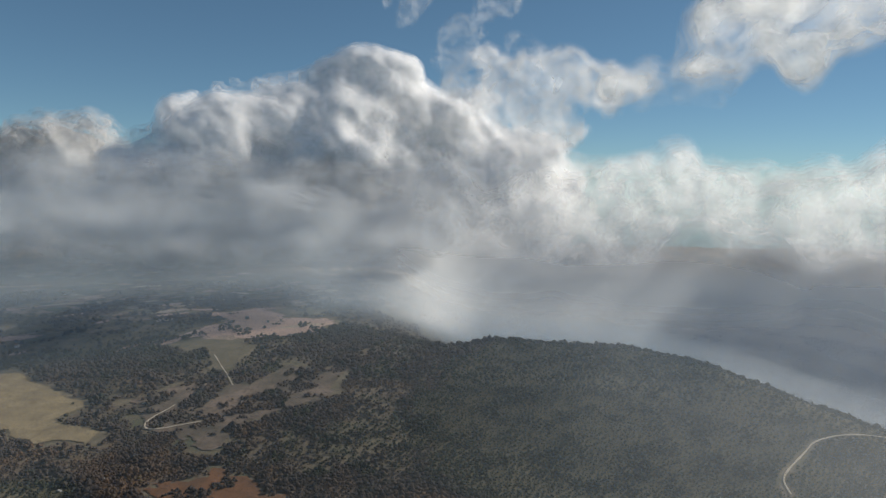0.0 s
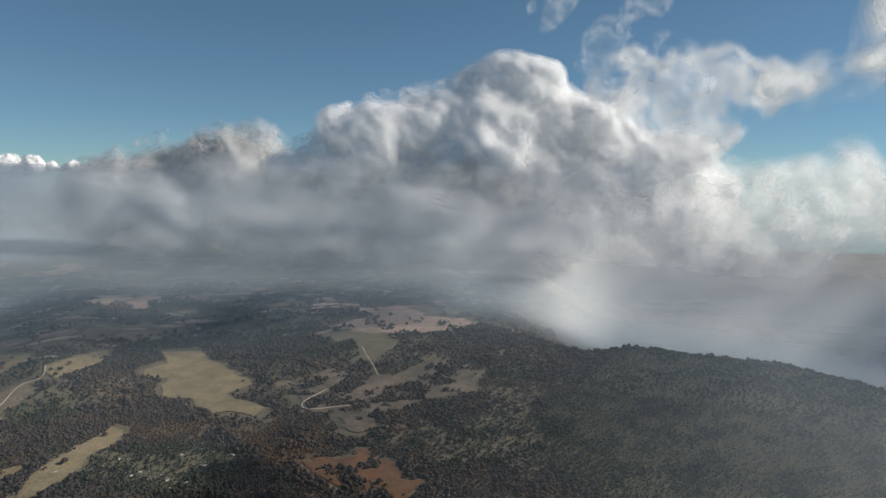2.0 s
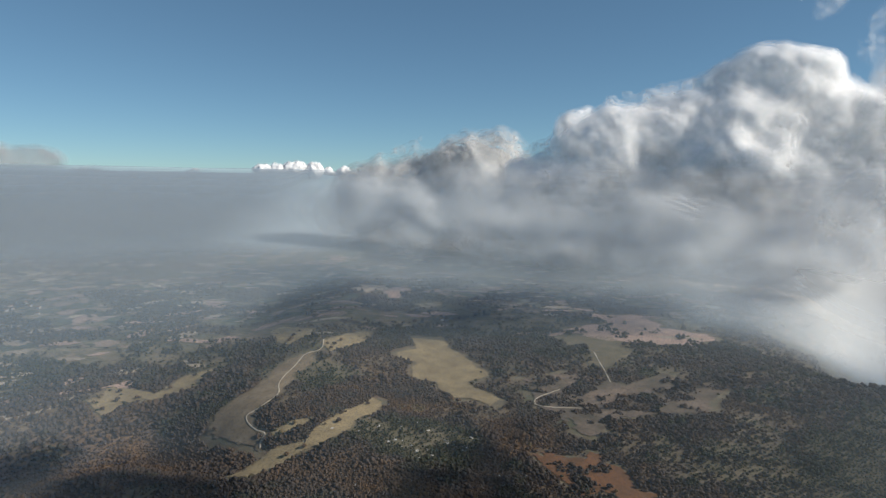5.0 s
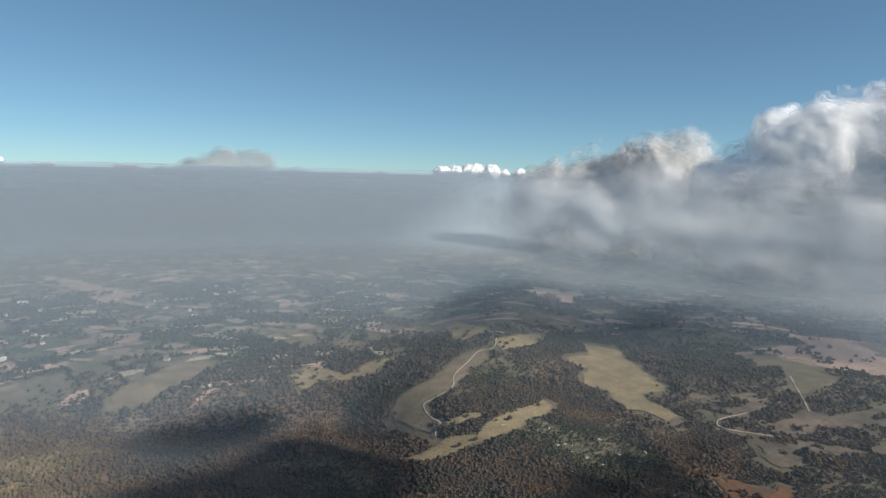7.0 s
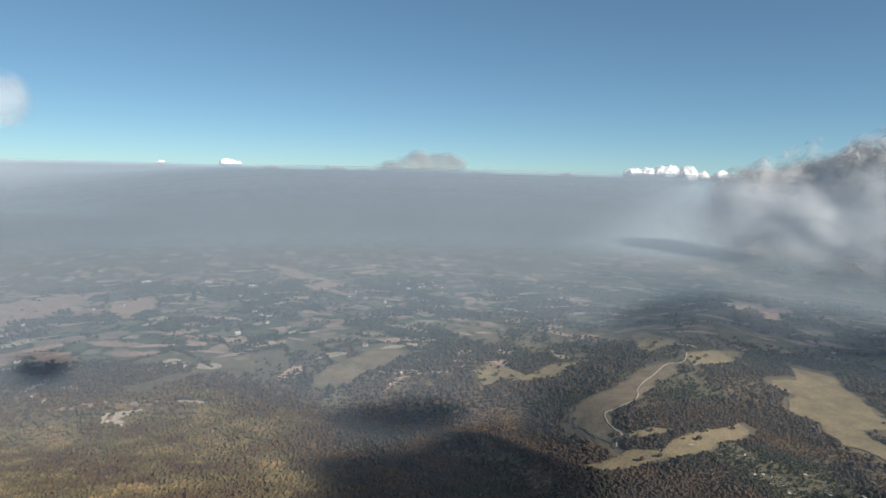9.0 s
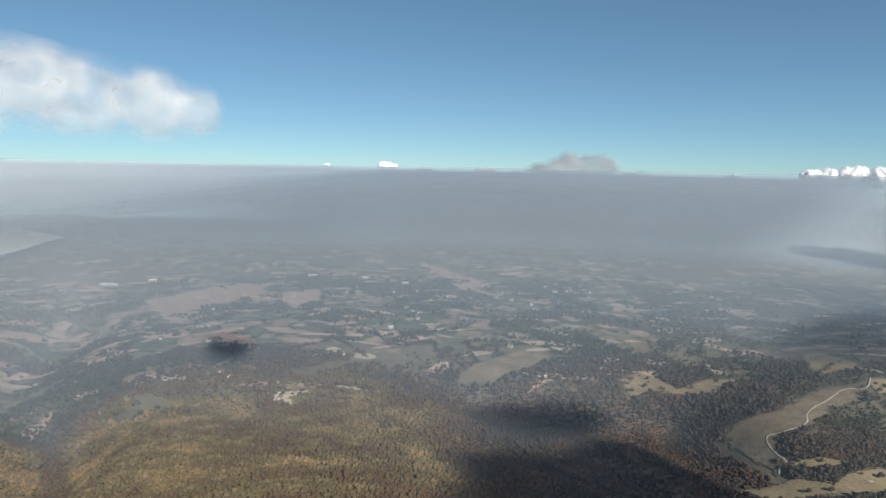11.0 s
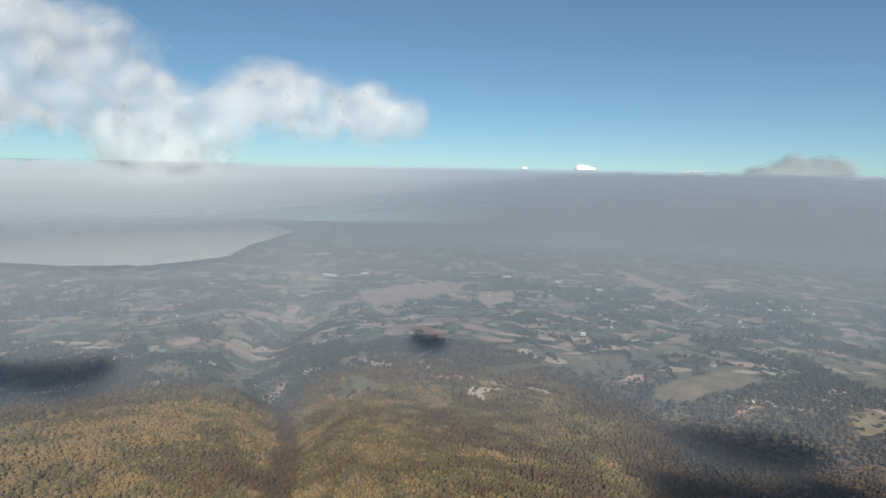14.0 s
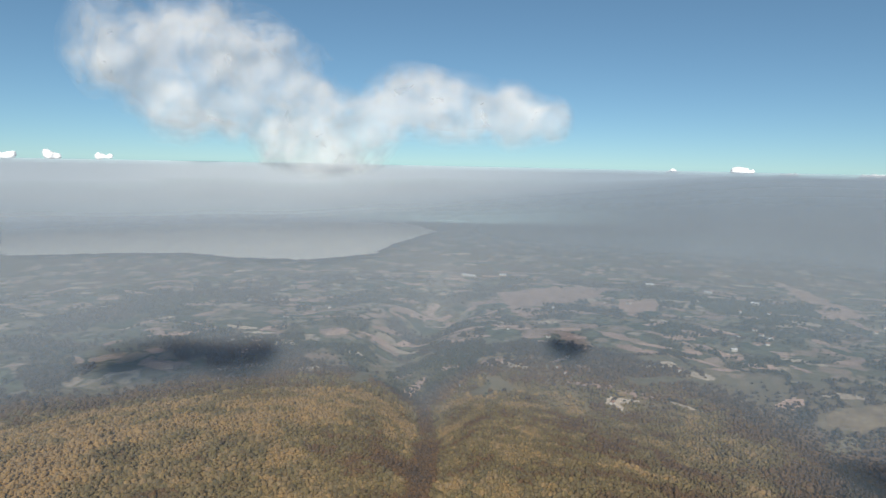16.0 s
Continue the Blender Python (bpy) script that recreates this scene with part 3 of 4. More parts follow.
def hollow_mist(x0, x1, y0, y1, cell, levels):
    """Mist pooled behind the dark hill, in level sheets that end against the slope."""
    x, y = np.meshgrid(np.arange(x0, x1, cell), np.arange(y0, y1, cell), indexing="ij")
    ids = np.arange(x.size).reshape(x.shape)
    quads = np.stack([ids[:-1, :-1], ids[1:, :-1], ids[1:, 1:], ids[:-1, 1:]], -1).reshape(-1, 4)
    v, q, t = [], [], []
    for k, (level, most) in enumerate(levels):
        dens = most * smooth(0.05, 0.6, behind_hill(x, y)) * (1 + 0.9 * fbm(x / 420, y / 420, 3.0 + k, 4)) * smooth(x1, x1 - 400, x) * smooth(y1, y1 - 500, y)
        v.append(np.stack([x, y, level + 14 * fbm(x / 300, y / 300, 6.0 + k, 3)], -1).reshape(-1, 3))
        q.append(quads + k * x.size), t.append(np.clip(dens, 0, 1).ravel())
    return np.concatenate(v), np.concatenate(q), np.concatenate(t)


v, q, thick = hollow_mist(-300, 2600, 700, 3300, 40, ((-10, 0.10), (-45, 0.12), (-80, 0.14)))
q = q[thick[q].max(1) > 0.004]
tagged(new("valley_mist", mesh_np("valley_mist", v, q, MIST, thick=thick, white=np.zeros(len(v)))),
       "thin grey mist pooled in the valley behind the hill", "mist", kind="stuff")


# ---- clouds ----
def surface(field, level):
    """Surface nets: the vertices (in cells) and quads of the level set of a field."""
    inside = field > level
    nx, ny, nz = field.shape
    corner = [inside[i:nx - 1 + i, j:ny - 1 + j, k:nz - 1 + k] for i in (0, 1) for j in (0, 1) for k in (0, 1)]
    count = sum(c.astype(np.int8) for c in corner)
    cells = np.argwhere((count > 0) & (count < 8))
    index = np.full((nx - 1, ny - 1, nz - 1), -1, np.int64)
    index[tuple(cells.T)] = np.arange(len(cells))
    total, hits = np.zeros((len(cells), 3)), np.zeros(len(cells))
    steps = np.eye(3, dtype=int)
    for axis in range(3):
        others = [a for a in range(3) if a != axis]
        for b in (0, 1):
            for c in (0, 1):
                at = cells + b * steps[others[0]] + c * steps[others[1]]
                v0, v1 = field[tuple(at.T)], field[tuple((at + steps[axis]).T)]
                cross = (v0 > level) != (v1 > level)
                s = np.where(cross, (level - v0) / np.where(cross, v1 - v0, 1), 0)
                total += cross[:, None] * (at - 0 + s[:, None] * steps[axis])
                hits += cross
    verts = total / hits[:, None]
    quads = []
    for axis in range(3):
        o1, o2 = [(1, 2), (2, 0), (0, 1)][axis]
        hi = [slice(None)] * 3
        lo = [slice(None)] * 3
        hi[axis], lo[axis] = slice(1, None), slice(None, -1)
        change = inside[tuple(hi)] != inside[tuple(lo)]
        e = np.argwhere(change)
        e = e[(e[:, o1] > 0) & (e[:, o2] > 0) & (e[:, o1] < field.shape[o1] - 1) & (e[:, o2] < field.shape[o2] - 1)]
        up = inside[tuple(e.T)]
        ring = [index[tuple((e - steps[o1] * i - steps[o2] * j).T)] for i, j in ((0, 0), (1, 0), (1, 1), (0, 1))]
        q = np.stack(ring, -1)
        q[~up] = q[~up][:, ::-1]
        quads.append(q[(q >= 0).all(1)])
    return verts, np.concatenate(quads)


def cloud(label, blobs, cell, seed, rough=0.9, grain=1.0, levels=(), stretch=1.0, mats=None, edge_noise=0.22, puffs=0.32):
    """A cumulus cloud: lobes (azimuth, elevation, distance, radius), melted together, broken up by noise, in nested shells."""
    lobes = []
    for a, e, dist, rad in blobs:
        a, e = radians(a), radians(e)
        lobes.append((-math.sin(a) * math.cos(e) * dist, math.cos(a) * math.cos(e) * dist, 450 + math.sin(e) * dist, rad))
    lobes = np.array(lobes)
    lo = (lobes[:, :3] - 1.35 * lobes[:, 3:]).min(0)
    hi = (lobes[:, :3] + 1.35 * lobes[:, 3:]).max(0)
    size = np.ceil((hi - lo) / cell).astype(int) + 2
    X, Y, Z = np.meshgrid(*[lo[i] + cell * np.arange(size[i]) for i in range(3)], indexing="ij")
    X, Y, Z = X.astype(np.float32), Y.astype(np.float32), Z.astype(np.float32)
    body = np.zeros(X.shape, np.float32)
    for x, y, z, rad in lobes:
        d = np.sqrt((X - x) ** 2 + (Y - y) ** 2 + ((Z - z) * stretch) ** 2) / rad
        body += np.maximum(0, 1 - d * 0.75) ** 2 * 1.6
    s = 1 / (240.0 * grain)
    bump = fbm(X * s + seed, Y * s, Z * s, 4, 0.5)
    puff = np.abs(fbm(X * s * 1.6 + 5 + seed, Y * s * 1.6, Z * s * 1.6, 3, 0.5)) * 3 - 0.3
    field = body - 0.30 + (rough * 1.7 * bump + puffs * rough * puff) * smooth(0.0, edge_noise, body)
    for i in range(3):
        edge = [slice(None)] * 3
        edge[i] = [0, -1]
        field[tuple(edge)] = -1
    empty = tagged(new("cumulus_cloud"), label, "cloud")
    empty.location = [float(v) for v in (lo + hi) / 2]
    for level, mat, name in zip(levels, mats or THIN, ("outer_veil", "veil", "inner_veil", "core", "inner_core", "heart")):
        v, q = surface(field, level)
        if len(q):
            part(name, mesh_np(name, v * cell + lo - (lo + hi) / 2, q, mat), empty)
    return empty


def overhead(label, x, y, rx, ry, seed, spin=0.0, shells=0, low=40, high=1540):
    """A fair-weather cloud high above, whose shade falls round (x, y) at the height low."""
    c = Vector((x, y, low)) + TO_SUN * ((high - low) / TO_SUN.z)
    lobes = []
    for i in range(9):
        a = 2.4 * i
        q = 0.72 * math.sqrt(i / 8)
        ux, uy = rx * q * math.cos(a), ry * q * math.sin(a)
        p = Vector((c.x + ux * math.cos(spin) - uy * math.sin(spin), c.y + ux * math.sin(spin) + uy * math.cos(spin), c.z - 450))
        lobes.append((math.degrees(math.atan2(-p.x, p.y)), math.degrees(math.atan2(p.z, math.hypot(p.x, p.y))), p.length, 0.62 * min(rx, ry) + 0.1 * max(rx, ry)))
    return cloud(label, lobes, 0.2 * min(rx, ry) + 6, seed, rough=0.8 if shells else 0.55, grain=0.5, levels=(0.0, 0.2, 0.42, 0.65)[:shells] if shells else (-0.12, -0.07, -0.02, 0.03), mats=None if shells else SHADE)


cloud("towering white cumulus with a dark shaded flank",
      [(7, 5.6, 3250, 330), (12.5, 3.0, 3150, 330), (17.5, 2.5, 3100, 320), (22, 0.8, 3000, 290), (2.5, 4.0, 3300, 350), (-3, 2.2, 3350, 320), (-8, -0.6, 3400, 310), (26, -1.6, 2950, 230),
       (19, -3, 3050, 330), (12, -3, 3150, 350), (5, -3.5, 3200, 350), (-2, -4, 3250, 350), (-9, -4.5, 3300, 330), (9, 1.0, 3100, 330), (25, -5, 3000, 260), (-6, -7.5, 3250, 320),
       (7.2, 7.0, 3250, 160), (9.6, 1.8, 2830, 105), (12.5, 1.0, 2850, 95), (7.5, 0.8, 2850, 90)], 18, 3.0, rough=0.95, puffs=0.2, mats=VEILS, levels=(-0.06, 0.0, 0.07, 0.16, 0.3))
cloud("low bright cloud bank towards the sun",
      [(a, e, 2550, rad) for a, e, rad in ((-13, -3.4, 230), (-21, -1.4, 230), (-17, -4, 240), (-26, -2.8, 240), (-31, -2.6, 240), (-37, -2.0, 270), (-44, -1.8, 280), (-10, -5.5, 200), (-49, -1.5, 270))] + [(-6, -4.4, 2550, 220), (0, -4.6, 2600, 200), (-1, -2.5, 2600, 190), (-8, -1.5, 2600, 220), (-21.4, 1.2, 2550, 90)], 24, 9.0, rough=1.2, mats=BANK, levels=(-0.1, -0.02, 0.08, 0.18, 0.34))
cloud("soft fog under the base of the cumulus", [(a, -2.9 + 0.5 * math.sin(a), 2600, 270) for a in range(2, 50, 6)] + [(a, -5.0, 2250, 230) for a in range(3, 44, 7)], 44, 12.0, rough=0.9, grain=1.3, mats=FOG, levels=(-0.18, -0.1, -0.02, 0.08, 0.2, 0.36), stretch=1.6, edge_noise=0.08)
cloud("pale cloud heap at the edge of the mist", [(31, 0, 3400, 300), (34.5, 0.4, 3500, 290), (39, -1.4, 3600, 270), (43, -2.6, 3700, 240), (29, -4, 3300, 300), (36, -4, 3500, 320)], 24, 14.0, rough=0.8, mats=HEAP, levels=(-0.08, -0.02, 0.06, 0.15, 0.28))
cloud("ragged white cloud high towards the sun", [(a, e, 1080, q) for a, e, q in ((-21, 8.8, 48), (-24, 9.6, 66), (-26, 11.4, 78), (-29, 12.8, 78), (-33, 14.2, 80), (-18, 7.8, 44), (-22, 13.6, 60), (-28.6, 9.0, 50), (-37, 15.5, 75), (-15, 7.8, 28), (-25.5, 14.6, 70))], 9, 21.0, rough=2.0, grain=0.5, mats=BRIGHT, levels=(-0.22, -0.12, 0.0, 0.12, 0.26, 0.42), edge_noise=0.1)
cloud("torn cloud wisps beside the cumulus", [(-3.5, 7.0, 2900, 190), (-6, 8.6, 2900, 170), (-7, 5.4, 2900, 190), (-10.5, 8.0, 2900, 150), (-14, 7.6, 2850, 130), (-17, 7.2, 2850, 90), (-10, 5.0, 2900, 150)], 21, 23.0, rough=2.4, grain=0.6, mats=WISP, levels=(-0.22, -0.12, 0.0, 0.12, 0.26, 0.42), edge_noise=0.1)
cloud("thin wisp trailing upward beside the cumulus", [(-0.6, 10.6, 2900, 100), (-1.6, 12.0, 2900, 105), (-2.6, 13.6, 2900, 100), (-4.2, 15.2, 2900, 110), (4.1, 14.4, 2900, 80), (3.4, 16, 2900, 100)], 15, 24.0, rough=2.6, grain=0.45, mats=FAINT, levels=(-0.2, -0.1, 0.02, 0.16), edge_noise=0.1)
cloud("small grey cloud on the mist", [(71.6, 0.0, 4300, 190), (68.8, 0.3, 4300, 150), (74, -0.6, 4300, 150), (65, -0.7, 4300, 100)], 14, 25.0, rough=0.5, stretch=1.4, mats=DULL, levels=(-0.12, -0.06, 0.0, 0.08, 0.16, 0.26), edge_noise=0.1)
cloud("broken grey-white cloud over the lake",
      [(a, e, 4550, 1.4 * rad) for a, e, rad in ((141.5, 8.8, 250), (137.5, 8.6, 300), (133.5, 8.3, 290), (130, 6.8, 280), (127.5, 4.6, 290), (125.8, 2.0, 290), (125.2, -0.6, 240), (124.5, -2.6, 120), (137.5, 5.4, 220), (133.5, 5.2, 220), (121.8, 3.6, 200), (118.5, 5.8, 210), (115, 5.6, 200), (112, 5.2, 190), (108.5, 4.7, 170), (105, 4.4, 120))], 38, 33.0, rough=1.3, grain=1.1, mats=GREY, levels=(-0.22, -0.12, 0.0, 0.13, 0.28, 0.45), edge_noise=0.16)
r = np.random.default_rng(17)
for a, e, size in [(147, 0.5, 34), (143.5, 0.5, 30), (150, 0.4, 36), (94, 0.2, 28), (88.3, 0.3, 44), (84.8, 0.1, 34), (79, 0.0, 46), (76.5, -0.1, 30), (66, -0.1, 36), (57.5, -0.1, 30),
                   (51.5, 0.2, 60), (49.5, 0.3, 70), (47.3, 0.2, 66), (45.2, 0.1, 60), (43, 0.1, 50), (41, 0.0, 40)]:
    cloud("tiny bright cloud top on the horizon", [(a + 0.5 * (k + r.uniform(-0.4, 0.4)) * size / 60, e - 0.15 + r.uniform(-0.12, 0.12), 4750, 0.85 * size * r.uniform(0.35, 1.25)) for k in (-1.6, -0.8, 0, 0.8, 1.6)], size / 8, float(a), rough=0.6, grain=0.12, mats=VEILS, levels=(-0.12, -0.05, 0.03, 0.1, 0.2))
# out-of-view cloud, added only to dim the hill
overhead("unseen thin cloud added overhead to darken the hill", 190, 960, 480, 380, 49.0, 0.2, shells=1)
overhead("broad veil of cloud overhead dimming the ridge", -520, 1030, 640, 430, 52.0, 0.35, shells=1)
overhead("thin cloud overhead shading the far slope", -760, 1560, 330, 190, 41.0, 0.4, shells=3)
overhead("flat cloud overhead shading the ravine", -1055, 235, 165, 52, 42.0, 1.5, low=-20)
overhead("flat cloud overhead shading the near slope", -690, 205, 270, 105, 43.0, 1.93, low=30)
overhead("long cloud overhead shading the far ridge", -1150, 1275, 350, 215, 44.0, 0.72, shells=3)
overhead("small cloud overhead shading the lower woods", -945, -1175, 250, 64, 45.0, 2.07, low=10)
overhead("tiny cloud overhead shading a copse", -1405, -392, 80, 46, 46.0)

# ---- lake ----
LAKE = [(-1606, -2936), (-1900, -2600), (-2080, -2300), (-2070, -2050), (-2200, -1720), (-2500, -1570), (-2930, -1660), (-3560, -1690), (-4100, -2260), (-4030, -3350), (-3340, -3950), (-2621, -4609)]


def sheet(outline, cell, lift, ragged=9.0, flat=None):
    """A patch of land laid over the ground inside an outline: vertices and quads."""
    xs, ys = zip(*outline)
    x, y = np.meshgrid(np.arange(min(xs) - 40, max(xs) + 40 + cell, cell), np.arange(min(ys) - 40, max(ys) + 40 + cell, cell), indexing="ij")
    inside = within(x[:-1, :-1] + cell / 2, y[:-1, :-1] + cell / 2, outline, ragged)
    ids = np.arange(x.size).reshape(x.shape)
    q = np.stack([ids[:-1, :-1], ids[1:, :-1], ids[1:, 1:], ids[:-1, 1:]], -1)[inside]
    used, q = np.unique(q, return_inverse=True)
    x, y = x.ravel()[used], y.ravel()[used]
    z = height(x, y) + lift if flat is None else np.full(len(x), flat)
    return np.stack([x, y, z], -1), q.reshape(-1, 4)


water, nt, bsdf = nodes_of("lake_water")
# pale base colour stands in for bright sky reflected on the water
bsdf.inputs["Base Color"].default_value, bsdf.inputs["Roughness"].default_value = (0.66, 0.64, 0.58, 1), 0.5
bsdf.inputs["Specular IOR Level"].default_value = 0.2
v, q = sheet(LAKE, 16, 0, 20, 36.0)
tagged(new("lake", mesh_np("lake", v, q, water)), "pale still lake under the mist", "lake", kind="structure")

# ---- meadows and clearings ----
COVER = {"WORN": WORN, "STRAW": STRAW, "TURF": TURF, "PLOUGH": PLOUGH, "RUSSET": RUSSET, "STUBBLE": STUBBLE, "SCRUB": SCRUB}
for kind, (outline, mat, label) in FIELDS.items():
    v, q = sheet(outline, 3.0 if max(abs(c) for p in outline for c in p) < 1400 else 6.0, 1.3, RAGGED.get(mat, 12.0))
    tagged(new("meadow", mesh_np("meadow", v, q, COVER[mat])), label, "meadow", kind="structure")

r = np.random.default_rng(11)
spots = []
while len(spots) < 430:
    a, d = np.radians(r.uniform(12, 150)), 1250 + 1450 * r.random() ** 1.15
    x, y = -np.sin(a) * d, np.cos(a) * d
    if any(np.hypot(x - p[0], y - p[1]) < 44 for p in spots) or within(np.array([x]), np.array([y]), LAKE)[0] or d < 1250 + 330 * smooth(1.2, 0.6, a) or open_land(np.array([x]), np.array([y]))[0]:
        continue
    spots.append((x, y))
    along, w, h = a + r.normal(0, 0.5), r.uniform(22, 80), r.uniform(9, 26)
    outline = []
    for k in range(7):
        th = 2 * np.pi * k / 7
        q1, q2 = w * np.cos(th) * r.uniform(0.75, 1.2), h * np.sin(th) * r.uniform(0.75, 1.2)
        outline.append((x + q1 * np.cos(along) - q2 * np.sin(along), y + q1 * np.sin(along) + q2 * np.cos(along)))
    v, q = sheet(outline, 7.0, 1.6, 6.0)
    mat, label = [(STUBBLE, "pale stubble field in the valley"), (TURF, "dull green-grey pasture in the valley"), (PLOUGH, "pinkish ploughed field in the valley")][2 if 80 < np.degrees(a) < 135 and d > 1500 and r.random() < 0.55 else int(r.integers(0, 3))]
    if len(q):
        tagged(new("field", mesh_np("field", v, q, mat)), label, "field", "valley fields", "structure")


# ---- tracks ----
def track(label, line, wide):
    pts = [Vector((*p, 0)) for p in line]
    for _ in range(2):
        pts = [pts[0]] + [p for a, b in zip(pts, pts[1:]) for p in (a.lerp(b, 0.25), a.lerp(b, 0.75))] + [pts[-1]]
    fine = [a.lerp(b, k / 6) for a, b in zip(pts, pts[1:]) for k in range(6)] + [pts[-1]]
    rows = []
    for i, p in enumerate(fine):
        d = (fine[min(i + 1, len(fine) - 1)] - fine[max(i - 1, 0)]).normalized()
        side = Vector((-d.y, d.x, 0))
        half = wide / 2 * (0.8 + 0.5 * noise.noise(p * 0.05))
        for s in (-1, -0.4, 0.4, 1):
            e = p + side * half * s
            rows.append((e.x, e.y, float(height(e.x, e.y)) + (2.3 if abs(s) < 1 else 1.9)))
    q = [(4 * i + j, 4 * i + j + 1, 4 * i + j + 5, 4 * i + j + 4) for i in range(len(fine) - 1) for j in range(3)]
    return tagged(new("dirt_road", mesh_np("dirt_road", rows, q, TRACK)), label, "road", kind="structure")


for line in ROADS:
    track("pale winding dirt road over the hillside", line, 3.4 if line[0][0] > 0 else 3.0)


# ---- houses ----
def house(label, x, y, long, wide, tall, turn, roof_mat):
    z = float(height(x, y)) + 1.0
    root = tagged(new("house"), label, "house", "valley houses")
    root.matrix_world = pose(x, y, z, 0, 0, turn)
    a, b = long / 2, wide / 2
    ridge = tall + b * 0.6
    v = [(-a, -b, -2), (a, -b, -2), (a, b, -2), (-a, b, -2), (-a, -b, tall), (a, -b, tall), (a, b, tall), (-a, b, tall), (-a, 0, ridge), (a, 0, ridge)]
    me = bpy.data.meshes.new("walls")
    me.from_pydata(v, [], [(0, 1, 5, 4), (1, 2, 6, 9, 5), (2, 3, 7, 6), (3, 0, 4, 8, 7)])
    me.materials.append(LIME)
    part("walls", me, root)
    o, t = 0.5, 0.35
    me = bpy.data.meshes.new("roof")
    v = []
    for s in (-1, 1):
        v += [(s * (a + o), -b - o, tall - 0.3), (s * (a + o), 0, ridge + 0.05), (s * (a + o), b + o, tall - 0.3), (s * (a + o), -b - o, tall - 0.3 + t), (s * (a + o), 0, ridge + 0.05 + t), (s * (a + o), b + o, tall - 0.3 + t)]
    me.from_pydata(v, [], [(3, 4, 10, 9), (4, 5, 11, 10), (1, 0, 6, 7), (2, 1, 7, 8), (0, 3, 9, 6), (5, 2, 8, 11), (0, 1, 4, 3), (1, 2, 5, 4), (6, 9, 10, 7), (7, 10, 11, 8)])
    me.materials.append(roof_mat)
    part("roof", me, root)
    return root


r = np.random.default_rng(5)
HOMES = [(-1467, 298), (-1251, 322), (-1144, -574), (-1309, -392), (-1276, -369), (-1436, -129), (-1550, -474), (-2126, 435), (-2023, 443), (-2063, 397), (-1932, 65), (-1869, 78), (-1019, 1418)]
for x, y in HOMES:
    house("small whitewashed farmhouse in the open valley", x, y, r.uniform(9, 14), r.uniform(7, 8.5), r.uniform(4, 6), r.uniform(0, 180), TILE)
for cx, cy, many, wide in [(-2168, 712, 12, 70), (-2000, 480, 5, 90), (-1900, -500, 5, 200), (-1850, -200, 4, 250), (-1600, -1300, 5, 150), (-2100, 100, 5, 220)]:
    for _ in range(many):
        x, y = cx + r.normal(0, wide), cy + r.normal(0, wide)
        house("small whitewashed village house among fields", x, y, r.uniform(9, 15), r.uniform(7, 9), r.uniform(4, 6.5), r.uniform(0, 180), TILE if r.random() < 0.7 else SHEET)
for x, y, long in [(-2487, -279, 34), (-2350, -1010, 70), (-2420, -880, 30), (-2300, 90, 26), (-2450, -60, 26)]:
    house("long pale barn in the far valley", x, y, long, 14, 5, r.uniform(60, 120), SHEET)

# ---- lone trees ----
def lone_tree(label, tall, wide, mat_hue, seed):
    """A tree with a tapered, forked trunk and a crown of many uneven clumps."""
    r = np.random.default_rng(seed)
    root = tagged(new("tree"), label, "tree", "lone trees")
    bm = bmesh.new()
    for lean, top, rad in ((Vector((0, 0, 1)), 0.6, 0.035), (Vector((0.45, 0.2, 1)), 0.7, 0.02), (Vector((-0.35, 0.4, 1)), 0.7, 0.02), (Vector((0.05, -0.5, 1)), 0.65, 0.02)):
        low = Vector((0, 0, -0.5)) if rad > 0.03 else Vector((0, 0, tall * 0.25))
        high = low + lean.normalized() * tall * top * (1 if rad > 0.03 else 0.55)
        ring = []
        for p, q in ((low, rad * tall), (high, rad * tall * 0.35)):
            ring.append([bm.verts.new(p + Vector((math.cos(k * math.pi / 3) * q, math.sin(k * math.pi / 3) * q, 0))) for k in range(6)])
        for k in range(6):
            bm.faces.new((ring[0][k], ring[0][(k + 1) % 6], ring[1][(k + 1) % 6], ring[1][k]))
    me = bpy.data.meshes.new("trunk")
    bm.to_mesh(me), bm.free()
    me.materials.append(BARK)
    part("trunk", me, root)
    bm = bmesh.new()
    for i in range(16):
        a, q = 2.4 * i, wide / 2 * math.sqrt((i + 0.5) / 16) * 0.85
        c = Vector((q * math.cos(a), q * math.sin(a), tall * (0.85 - 0.45 * (q / wide * 2) ** 2 * r.uniform(0.6, 1.2)) - 0.1 * tall))
        size = wide * r.uniform(0.14, 0.24)
        clump = bmesh.ops.create_icosphere(bm, subdivisions=1, radius=size, matrix=Matrix.Translation(c))
        for v in clump["verts"]:
            v.co = c + (v.co - c) * r.uniform(0.6, 1.3)
    me = bpy.data.meshes.new("crown")
    bm.to_mesh(me), bm.free()
    me.attributes.new("tone", "FLOAT", "POINT").data.foreach_set("value", np.full(len(me.vertices), mat_hue, np.float32))
    me.materials.append(CROWN)
    part("crown", me, root)
    return root


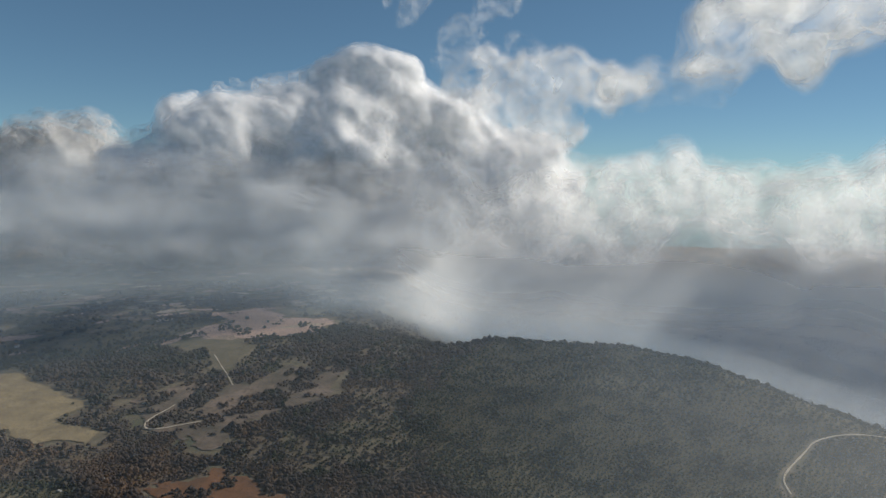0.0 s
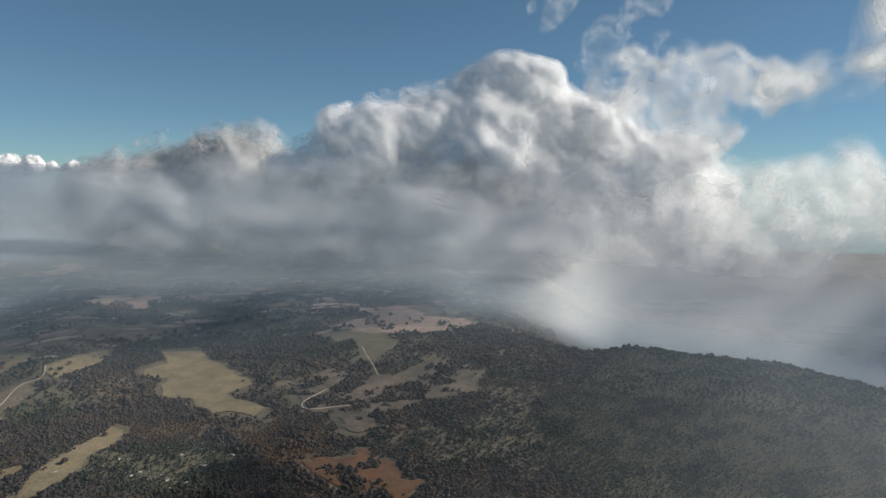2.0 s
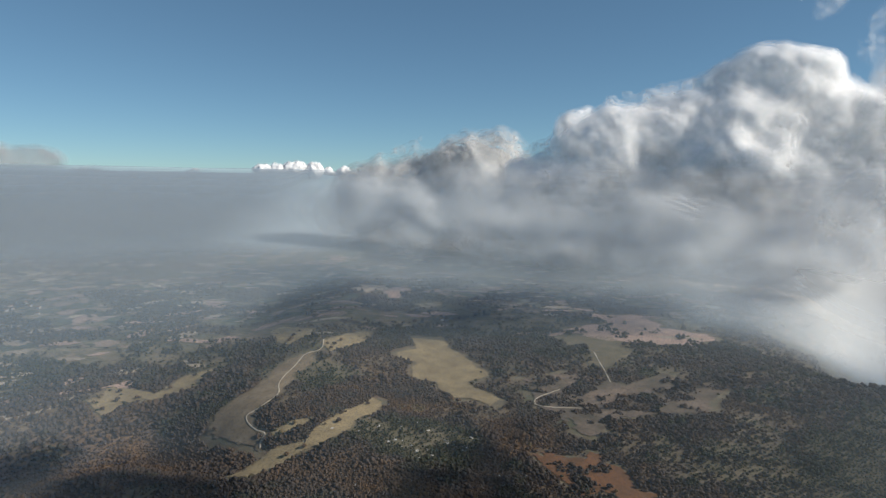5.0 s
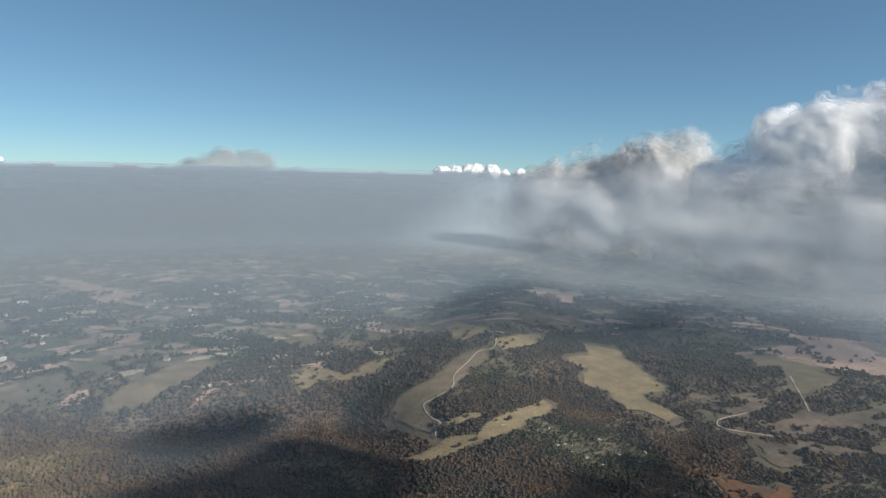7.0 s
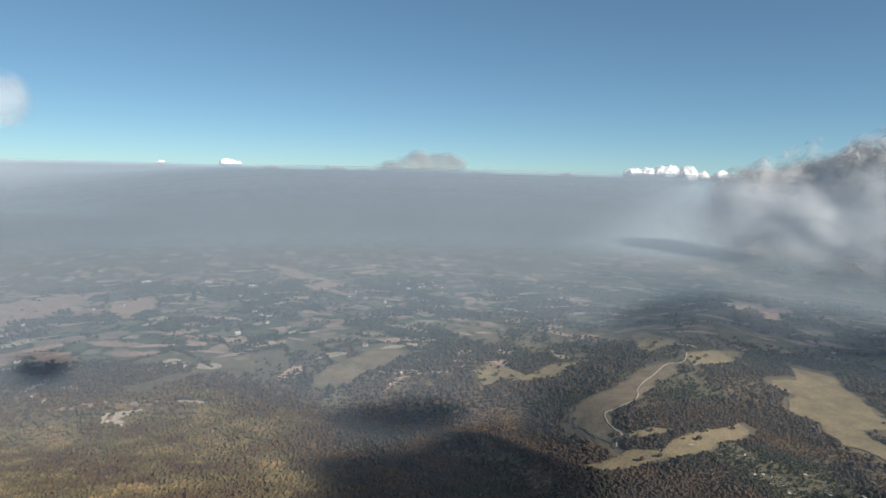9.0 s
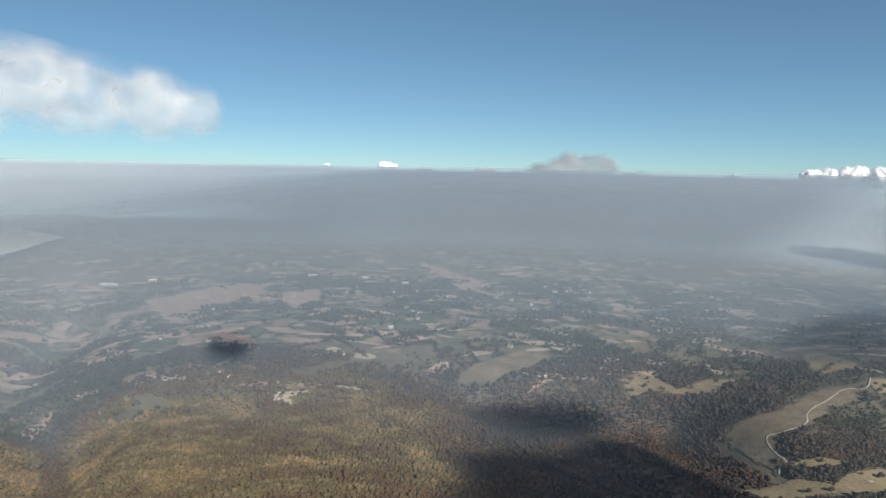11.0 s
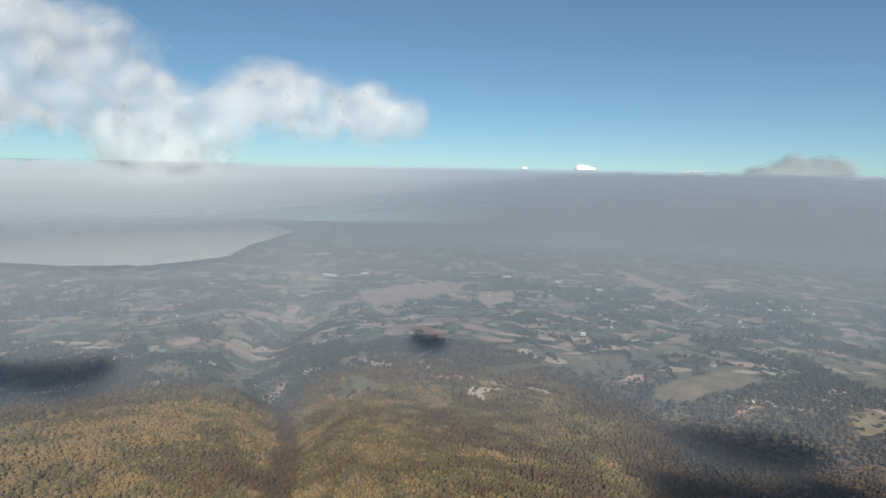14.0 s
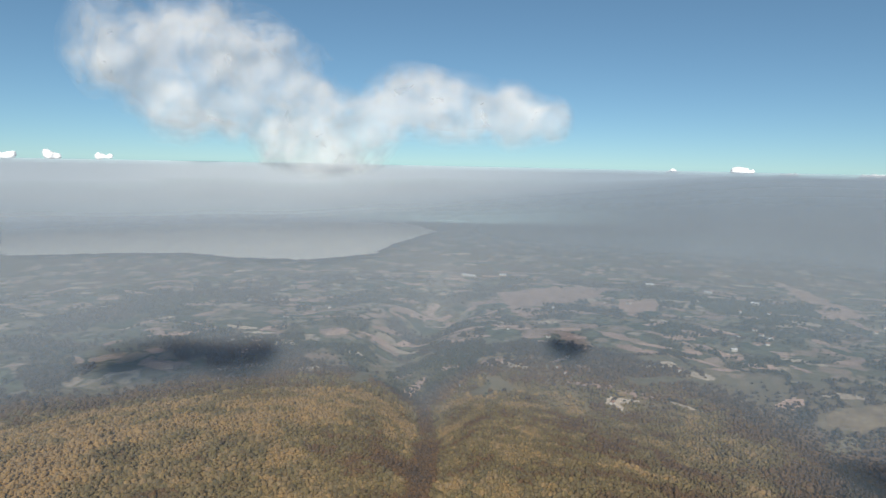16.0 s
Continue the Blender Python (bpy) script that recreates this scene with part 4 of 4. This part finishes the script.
def boulder(x, y, size, turn, seed):
    """A weathered block of pale limestone, half sunk in the slope."""
    r = np.random.default_rng(seed)
    bm = bmesh.new()
    bmesh.ops.create_icosphere(bm, subdivisions=2, radius=size)
    for v in bm.verts:
        v.co *= r.uniform(0.72, 1.2)
        v.co.z *= 0.6
    me = bpy.data.meshes.new("boulder")
    bm.to_mesh(me), bm.free()
    me.materials.append(ROCK)
    ob = tagged(new("boulder", me), "pale limestone boulder on the scrubby hillside", "rock", "limestone boulders")
    ob.matrix_world = pose(x, y, float(height(x, y)) + size * 0.3, 0, 0, turn) @ Matrix.Diagonal((1.7, 1.0, 1.0, 1.0))
    return ob


ROCK = plain_material("limestone", (0.46, 0.44, 0.40), (0.34, 0.33, 0.30), 0.4)
r = np.random.default_rng(61)
for k in range(70):
    u = r.random()
    x, y = -545 + 50 * r.normal(), 500 + 290 * u + 12 * r.normal()
    boulder(x, y, r.uniform(0.9, 2.6), r.uniform(0, 180), 100 + k)
BARK = plain_material("grey_bark", (0.13, 0.115, 0.10), (0.09, 0.08, 0.07), 2.0)
KINDS = [lone_tree("dark green juniper bush in a dry meadow", 4.0, 5.0, 0.08, 1), lone_tree("bare brown oak standing alone in the grass", 8.0, 8.5, 0.45, 2),
         lone_tree("rust-leaved beech at a meadow's edge", 9.0, 8.0, 0.72, 3), lone_tree("golden-leaved tree beside the dirt road", 7.5, 6.5, 0.9, 4)]
r = np.random.default_rng(23)
first = [True] * 4
for outline, _, _ in FIELDS.values():
    xs, ys = zip(*outline)
    if max(abs(v) for v in xs + ys) > 1420:
        continue
    for _ in range(16):
        x, y = r.uniform(min(xs), max(xs)), r.uniform(min(ys), max(ys))
        if within(np.array([x]), np.array([y]), outline)[0] and min(to_line(np.array([x]), np.array([y]), line)[0][0] for line in ROADS) > 8:
            k = int(r.choice(4, p=(0.5, 0.2, 0.2, 0.1)))
            m = pose(x, y, float(height(x, y)) + 0.8, 0, 0, r.uniform(0, 360)) @ Matrix.Scale(1, 4)
            if first[k]:
                KINDS[k].matrix_world, first[k] = m, False
            else:
                copy_thing(KINDS[k], m).scale = [r.uniform(0.6, 1.25)] * 3

# ---- woods ----
def crowns(count_seed, spacing, lo, hi, size, ring, tiers):
    """Tree crowns, one lumpy dome a tree, over all the wooded ground between two distances."""
    r = np.random.default_rng(count_seed)
    m = int(2 * hi / spacing)
    i, j = np.meshgrid(np.arange(m), np.arange(m), indexing="ij")
    x = (i + r.random((m, m))) * spacing - hi
    y = (j + r.random((m, m))) * spacing - hi
    d, a = np.hypot(x, y), np.degrees(np.arctan2(-x, y))
    keep = (d > lo) & (d < hi) & (a > -42) & (a < 166)
    x, y = x[keep], y[keep]
    keep = woods(x, y) > 0.15 + 0.7 * r.random(len(x))
    x, y = x[keep], y[keep]
    hue = tone(x, y) + r.normal(0, 0.04, len(x))
    z = height(x, y)
    k = len(x)
    scale = size * (0.65 + 0.7 * r.random(k) ** 2) * (1 - 0.35 * smooth(0.3, 0.1, hue)) * (0.78 + 0.5 * smooth(-0.15, 0.2, fbm(x / 30, y / 30, 8.8, 3)))
    verts = []
    lean = 0.85 + 0.6 * r.random(k)
    for t in range(tiers):
        ph = np.radians(([-25, 20, 58] if tiers == 3 else [-15, 38])[t])
        for s in range(ring):
            th = 2 * np.pi * (s + 0.5 * (t % 2)) / ring
            rad = scale * np.cos(ph) * (0.6 + 0.6 * r.random(k))
            verts.append(np.stack([x + rad * np.cos(th), y + rad * np.sin(th), z + scale * lean * (0.75 + 0.7 * np.sin(ph) * (0.7 + 0.6 * r.random(k)))], -1))
    verts.append(np.stack([x, y, z + scale * lean * (1.35 + 0.3 * r.random(k))], -1))
    verts = np.stack(verts, 1)
    f = []
    for t in range(tiers - 1):
        for s in range(ring):
            a0, a1, b0, b1 = t * ring + s, t * ring + (s + 1) % ring, (t + 1) * ring + s, (t + 1) * ring + (s + 1) % ring
            f += [(a0, a1, b0), (a1, b1, b0)] if t % 2 == 0 else [(a0, a1, b1), (a0, b1, b0)]
    f += [((tiers - 1) * ring + s, (tiers - 1) * ring + (s + 1) % ring, tiers * ring) for s in range(ring)]
    f = np.array(f)
    faces = (f[None] + (np.arange(k) * (tiers * ring + 1))[:, None, None]).reshape(-1, 3)
    return verts.reshape(-1, 3), faces, np.repeat(hue, tiers * ring + 1)


for name, label, args in [("beech_wood", "dense autumn wood in gold, rust and bare brown", (1, 3.8, 430, 800, 2.9, 4, 2)),
                          ("hill_wood", "autumn wood of gold, rust and purple-brown crowns", (4, 4.5, 800, 1150, 3.2, 4, 2)),
                          ("valley_wood", "brown autumn trees and thickets down the slope", (2, 7.2, 1150, 1650, 4.6, 4, 2)),
                          ("far_wood", "dark copses and hedges in the far valley", (3, 12.5, 1650, 2500, 5.0, 4, 2))]:
    v, f, hue = crowns(*args)
    tagged(new(name, mesh_np(name, v, f, CROWN, shade=False, tone=hue)), label, "woodland", kind="stuff")
